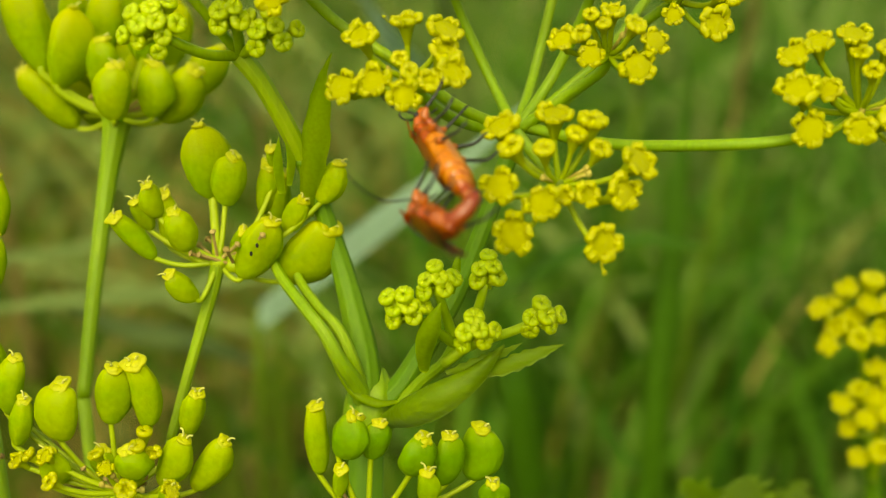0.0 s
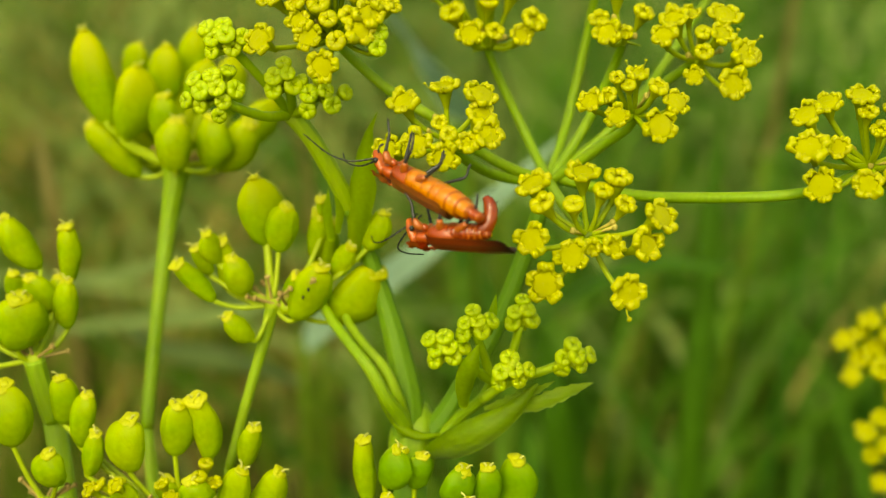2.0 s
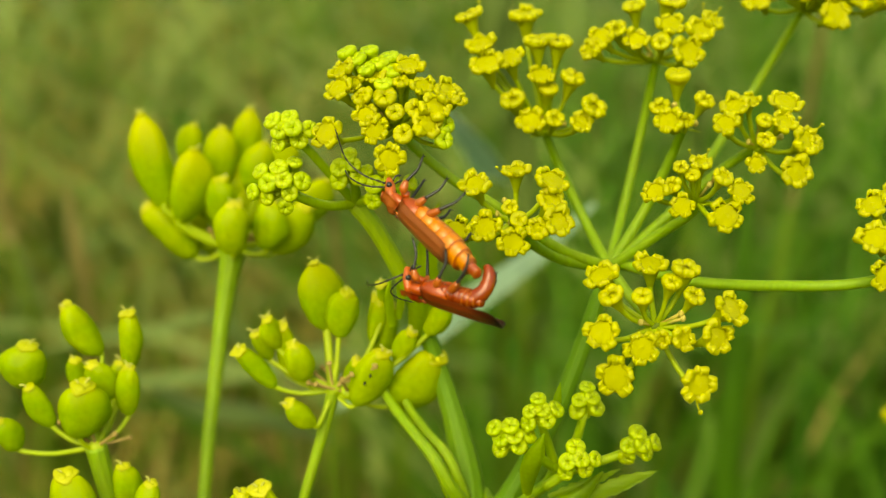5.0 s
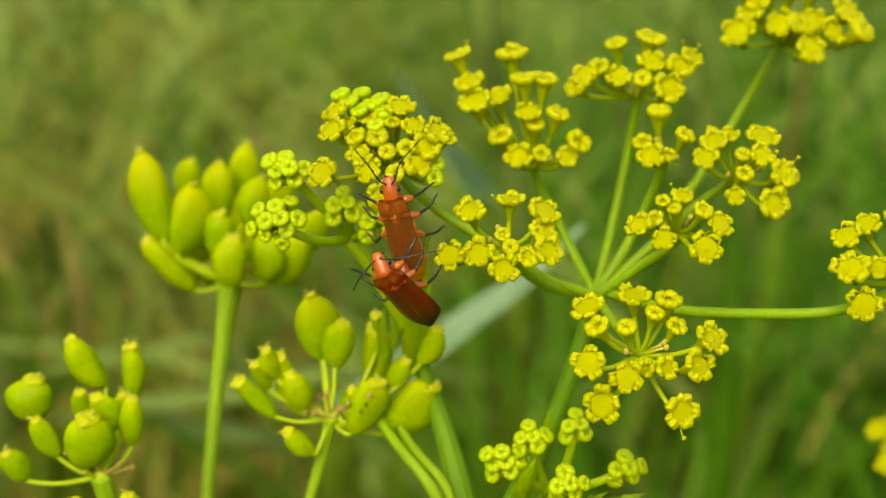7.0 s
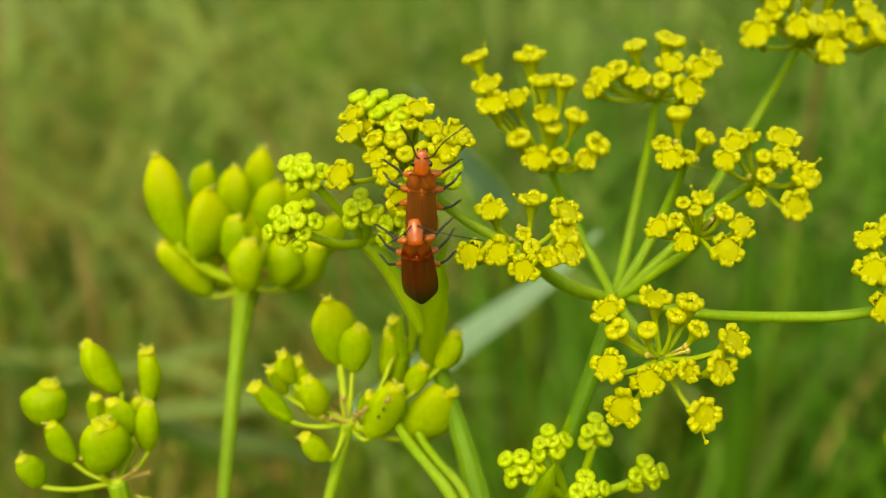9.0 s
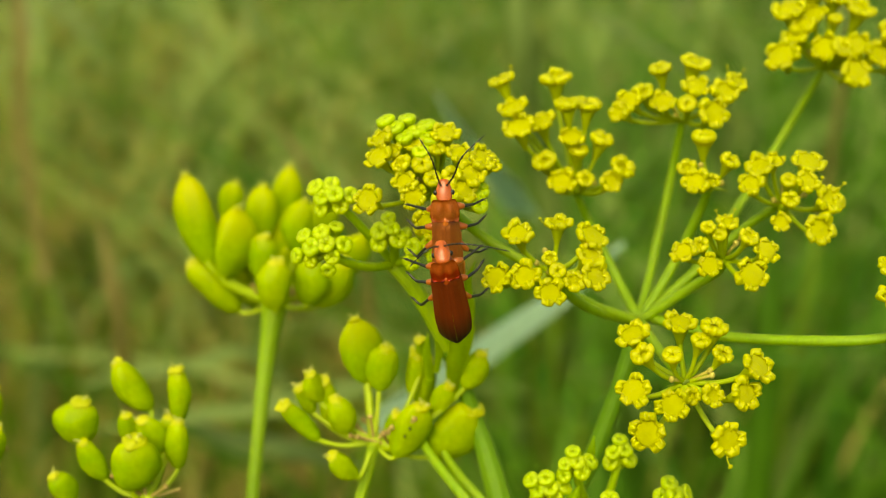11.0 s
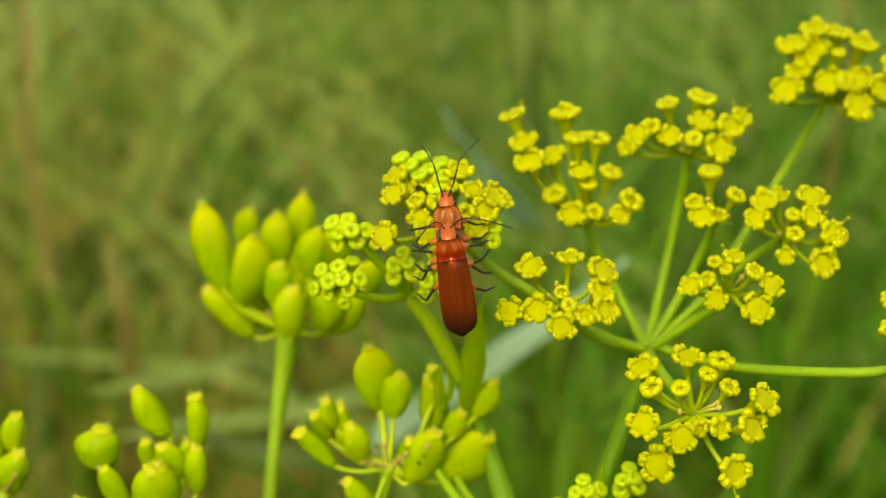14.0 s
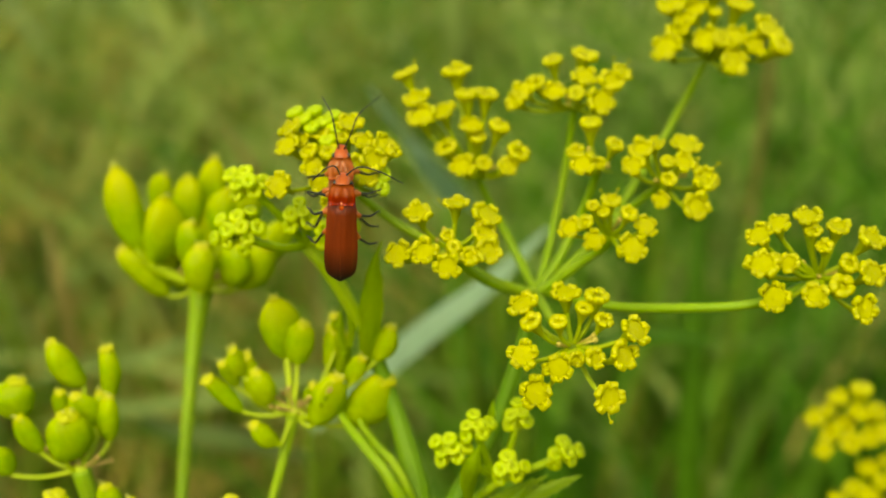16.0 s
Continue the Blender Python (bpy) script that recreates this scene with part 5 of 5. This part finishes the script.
# ---- what moves ----
def motions():
    walk(FEMALE, [
        (0, stand((3.1, -1.1, -9.0), (5.2, -5.5, -15.6), (-0.77, -0.62, 0.17))),
        (0.5, stand((2.8, -1.3, -9.5), (6.9, -4.6, -15.8), (-0.46, -0.87, 0.16))),
        (1, stand((0.0, -0.1, -10.1), (7.6, -4.4, -10.5), (-0.45, -0.87, 0.10))),
        (1.5, stand((-1.4, -0.1, -10.0), (5.5, -3.9, -13.7), (-0.51, -0.83, 0.09))),
        (2, stand((-1.7, -0.3, -10.0), (4.3, -4.0, -15.1), (-0.57, -0.80, 0.13))),
        (2.5, stand((-2.2, 0.7, -10.0), (3.4, -3.8, -15.0), (-0.67, -0.72, 0.13))),
        (3, stand((-3.2, 0.7, -10.0), (2.2, -3.6, -15.4), (-0.72, -0.63, 0.01))),
        (3.5, stand((-3.2, 1.6, -10.0), (1.2, -3.6, -15.1), (-0.85, -0.41, -0.02))),
        (4, stand((-3.8, 2.1, -10.1), (1.3, -3.1, -14.5), (-0.80, -0.45, -0.09))),
        (4.5, stand((-3.9, 3.7, -10.1), (-0.2, -3.1, -13.6), (-0.87, -0.26, -0.12))),
        (5, stand((-5.0, 3.6, -10.1), (0.1, -1.7, -14.4), (-0.79, -0.38, -0.18))),
        (5.2, stand((-5.2, 4.1, -10.1), (-0.0, -1.3, -14.1), (-0.77, -0.34, -0.24))),
        (6.25, stand((-4.3, 4.9, -11.0), (-1.4, -0.8, -9.6), (-0.39, -0.65, -0.66))),
        (7.3, stand((-3.8, 6.1, -12.0), (-3.0, 0.3, -6.3), (0.06, -0.70, -0.72))),
        (7.5, stand((-3.7, 6.9, -12.0), (-3.2, 1.0, -6.3), (0.04, -0.69, -0.72))),
        (8, stand((-3.4, 6.5, -12.0), (-2.9, 0.9, -6.0), (0.04, -0.73, -0.68))),
        (8.5, stand((-3.4, 6.5, -12.0), (-3.3, 0.9, -6.0), (0.01, -0.73, -0.68))),
        (9, stand((-3.1, 7.2, -12.0), (-3.3, 1.7, -5.9), (-0.02, -0.74, -0.67))),
        (9.5, stand((-3.2, 7.2, -12.0), (-3.5, 1.7, -5.9), (-0.02, -0.74, -0.67))),
        (10, stand((-3.0, 7.4, -12.0), (-3.3, 1.7, -6.1), (-0.02, -0.72, -0.70))),
        (10.2, stand((-2.8, 5.8, -12.0), (-2.7, -0.1, -6.3), (0.01, -0.69, -0.72))),
        (12.3, stand((-4.6, 9.1, -9.8), (-4.2, 1.6, -9.5), (-0.01, -0.04, -1.00))),
        (12.5, stand((-4.4, 8.9, -9.8), (-3.9, 1.4, -9.5), (-0.01, -0.04, -1.00))),
        (13, stand((-4.3, 9.0, -9.8), (-3.3, 1.5, -9.5), (-0.03, -0.04, -1.00))),
        (13.5, stand((-4.2, 8.8, -9.8), (-3.5, 1.1, -9.5), (-0.02, -0.04, -1.00))),
        (14, stand((-4.2, 8.9, -9.8), (-3.5, 1.3, -9.5), (-0.02, -0.04, -1.00))),
        (14.5, stand((-4.0, 9.0, -9.8), (-3.6, 1.2, -9.5), (-0.01, -0.04, -1.00))),
        (15, stand((-4.0, 8.9, -9.8), (-3.7, 1.1, -9.5), (-0.01, -0.04, -1.00))),
        (15.5, stand((-3.8, 9.0, -9.8), (-3.8, 1.2, -9.5), (0.00, -0.04, -1.00))),
        (16, stand((-3.8, 8.6, -9.8), (-4.0, 1.1, -9.5), (0.01, -0.04, -1.00))),
    ])
    walk(MALE, [
        (0, stand((2.8, -5.8, -14.0), (5.1, -7.6, -21.4), (-0.62, -0.78, -0.00))),
        (0.5, stand((4.6, -4.6, -13.0), (7.8, -6.4, -20.1), (-0.53, -0.85, -0.02))),
        (1, stand((3.2, -4.3, -12.0), (7.4, -4.9, -17.0), (-0.53, -0.83, 0.21))),
        (1.5, stand((1.5, -4.3, -12.0), (6.6, -4.9, -16.0), (-0.47, -0.85, 0.14))),
        (2, stand((0.8, -4.6, -12.0), (6.5, -4.9, -15.2), (-0.41, -0.85, 0.03))),
        (2.5, stand((-0.1, -4.1, -12.0), (5.6, -4.5, -15.2), (-0.42, -0.83, 0.02))),
        (3, stand((-1.3, -4.0, -11.9), (4.5, -5.0, -14.5), (-0.46, -0.80, 0.00))),
        (3.5, stand((-2.4, -2.9, -11.9), (3.1, -5.0, -14.8), (-0.55, -0.74, -0.02))),
        (4, stand((-2.5, -3.1, -11.9), (3.3, -4.7, -14.6), (-0.45, -0.81, 0.01))),
        (4.5, stand((-3.8, -2.3, -11.9), (1.5, -5.4, -14.6), (-0.59, -0.74, 0.06))),
        (5, stand((-3.4, -2.1, -12.0), (2.1, -3.9, -15.1), (-0.51, -0.79, 0.03))),
        (5.2, stand((-3.7, -1.7, -12.0), (1.8, -3.5, -15.1), (-0.52, -0.76, 0.00))),
        (6.25, stand((-4.3, 0.1, -12.8), (-0.0, -3.1, -11.6), (-0.14, -0.87, -0.47))),
        (7.3, stand((-4.7, 1.6, -14.0), (-2.2, -2.1, -7.4), (0.30, -0.78, -0.55))),
        (7.5, stand((-4.8, 2.2, -14.0), (-2.7, -1.7, -7.4), (0.25, -0.80, -0.55))),
        (8, stand((-4.0, 1.8, -14.0), (-2.3, -1.3, -6.9), (0.26, -0.86, -0.43))),
        (8.5, stand((-3.7, 2.1, -14.0), (-2.9, -1.1, -6.7), (0.13, -0.90, -0.41))),
        (9, stand((-3.5, 3.1, -14.0), (-3.2, -1.3, -7.4), (0.04, -0.83, -0.56))),
        (9.5, stand((-3.8, 2.7, -14.0), (-3.3, -1.2, -7.1), (0.06, -0.87, -0.49))),
        (10, stand((-3.8, 2.8, -14.0), (-3.0, -1.2, -7.2), (0.10, -0.85, -0.51))),
        (10.2, stand((-3.1, 1.6, -14.0), (-2.1, -2.7, -7.4), (0.12, -0.82, -0.56))),
        (12.3, stand((-4.4, 6.8, -13.2), (-3.8, -0.7, -10.5), (0.01, -0.33, -0.94))),
        (12.5, stand((-4.2, 6.7, -13.2), (-3.5, -0.5, -9.9), (0.02, -0.41, -0.91))),
        (13, stand((-4.0, 6.9, -13.2), (-2.9, -0.2, -9.8), (0.03, -0.43, -0.90))),
        (13.5, stand((-3.9, 7.1, -13.2), (-3.2, -0.4, -10.5), (0.01, -0.33, -0.94))),
        (14, stand((-4.1, 7.2, -13.2), (-3.1, -0.2, -10.3), (0.02, -0.36, -0.93))),
        (14.5, stand((-3.6, 7.1, -13.2), (-3.5, -0.5, -10.8), (0.00, -0.30, -0.95))),
        (15, stand((-3.7, 6.9, -13.2), (-3.6, -0.6, -10.4), (0.00, -0.35, -0.94))),
        (15.5, stand((-3.5, 7.1, -13.2), (-3.7, -0.4, -10.4), (-0.00, -0.35, -0.94))),
        (16, stand((-3.5, 7.1, -13.2), (-4.0, -0.5, -10.9), (-0.00, -0.29, -0.96))),
    ])
    # the male draws in the tip of his hind body once both sit upright
    tip = TIPS[0].matrix_basis.copy()
    drawn = tip @ Matrix.Translation((0, 0.0010, -0.0001))
    walk(TIPS[0], [(0, tip), (5.2, tip), (7.3, drawn), (16, drawn)])
    # the legs hang towards the flowers at first, step, and spread sideways once both sit upright
    for k, (leg, hip, side, y) in enumerate(LEGS):
        rest_leg = leg.matrix_basis.copy()
        female = k < 6
        rows = []
        for n, t in enumerate((0, 0.7, 1.4, 2.1, 2.8, 3.5, 4.2, 5.2, 6.2, 7.3, 8.0, 8.7, 9.4, 10.2, 11.2, 12.3, 13.2, 14.1, 15.0, 16.0)):
            out = -0.05 if t < 5.3 else 0.2 if t < 6.5 else 0.42 if t < 11 else 0.5
            step = 0.16 * math.sin(2.3 * n + 2.1 * k) * (1.0 if t < 11 or n % 2 else 0.5)
            back = 0.0 if t < 5.3 or y < 2 else 0.35 if t < 6.5 else 0.75
            turn = Matrix.Rotation(-side * back, 4, "Z") @ Matrix.Rotation(-side * (out if female else out * 0.95), 4, "Y") @ Matrix.Rotation(step, 4, "Z") @ Matrix.Rotation(step * 0.5, 4, "X")
            rows.append((t, Matrix.Translation(hip) @ turn @ Matrix.Translation(-hip) @ rest_leg))
        walk(leg, rows)
    # the flower head that the beetles pull down springs back as they leave it
    pivot = W((9.5, -1.2, 2))
    rest = MID.matrix_basis.copy()

    def swung(a):
        return Matrix.Translation(pivot) @ Matrix.Rotation(a, 4, -AWAY) @ Matrix.Translation(-pivot) @ rest
    walk(MID, [(t, swung(a)) for t, a in (
        (0, 0.15), (0.5, 0.165), (1, 0.155), (1.5, 0.165), (2, 0.16), (2.5, 0.165), (3, 0.17), (3.5, 0.17), (4, 0.155), (4.5, 0.14),
        (5, 0.10), (5.2, 0.08), (7.3, 0.02), (7.5, 0.01), (10.2, 0.01), (12.3, 0.0), (16, 0.0))])


motions()
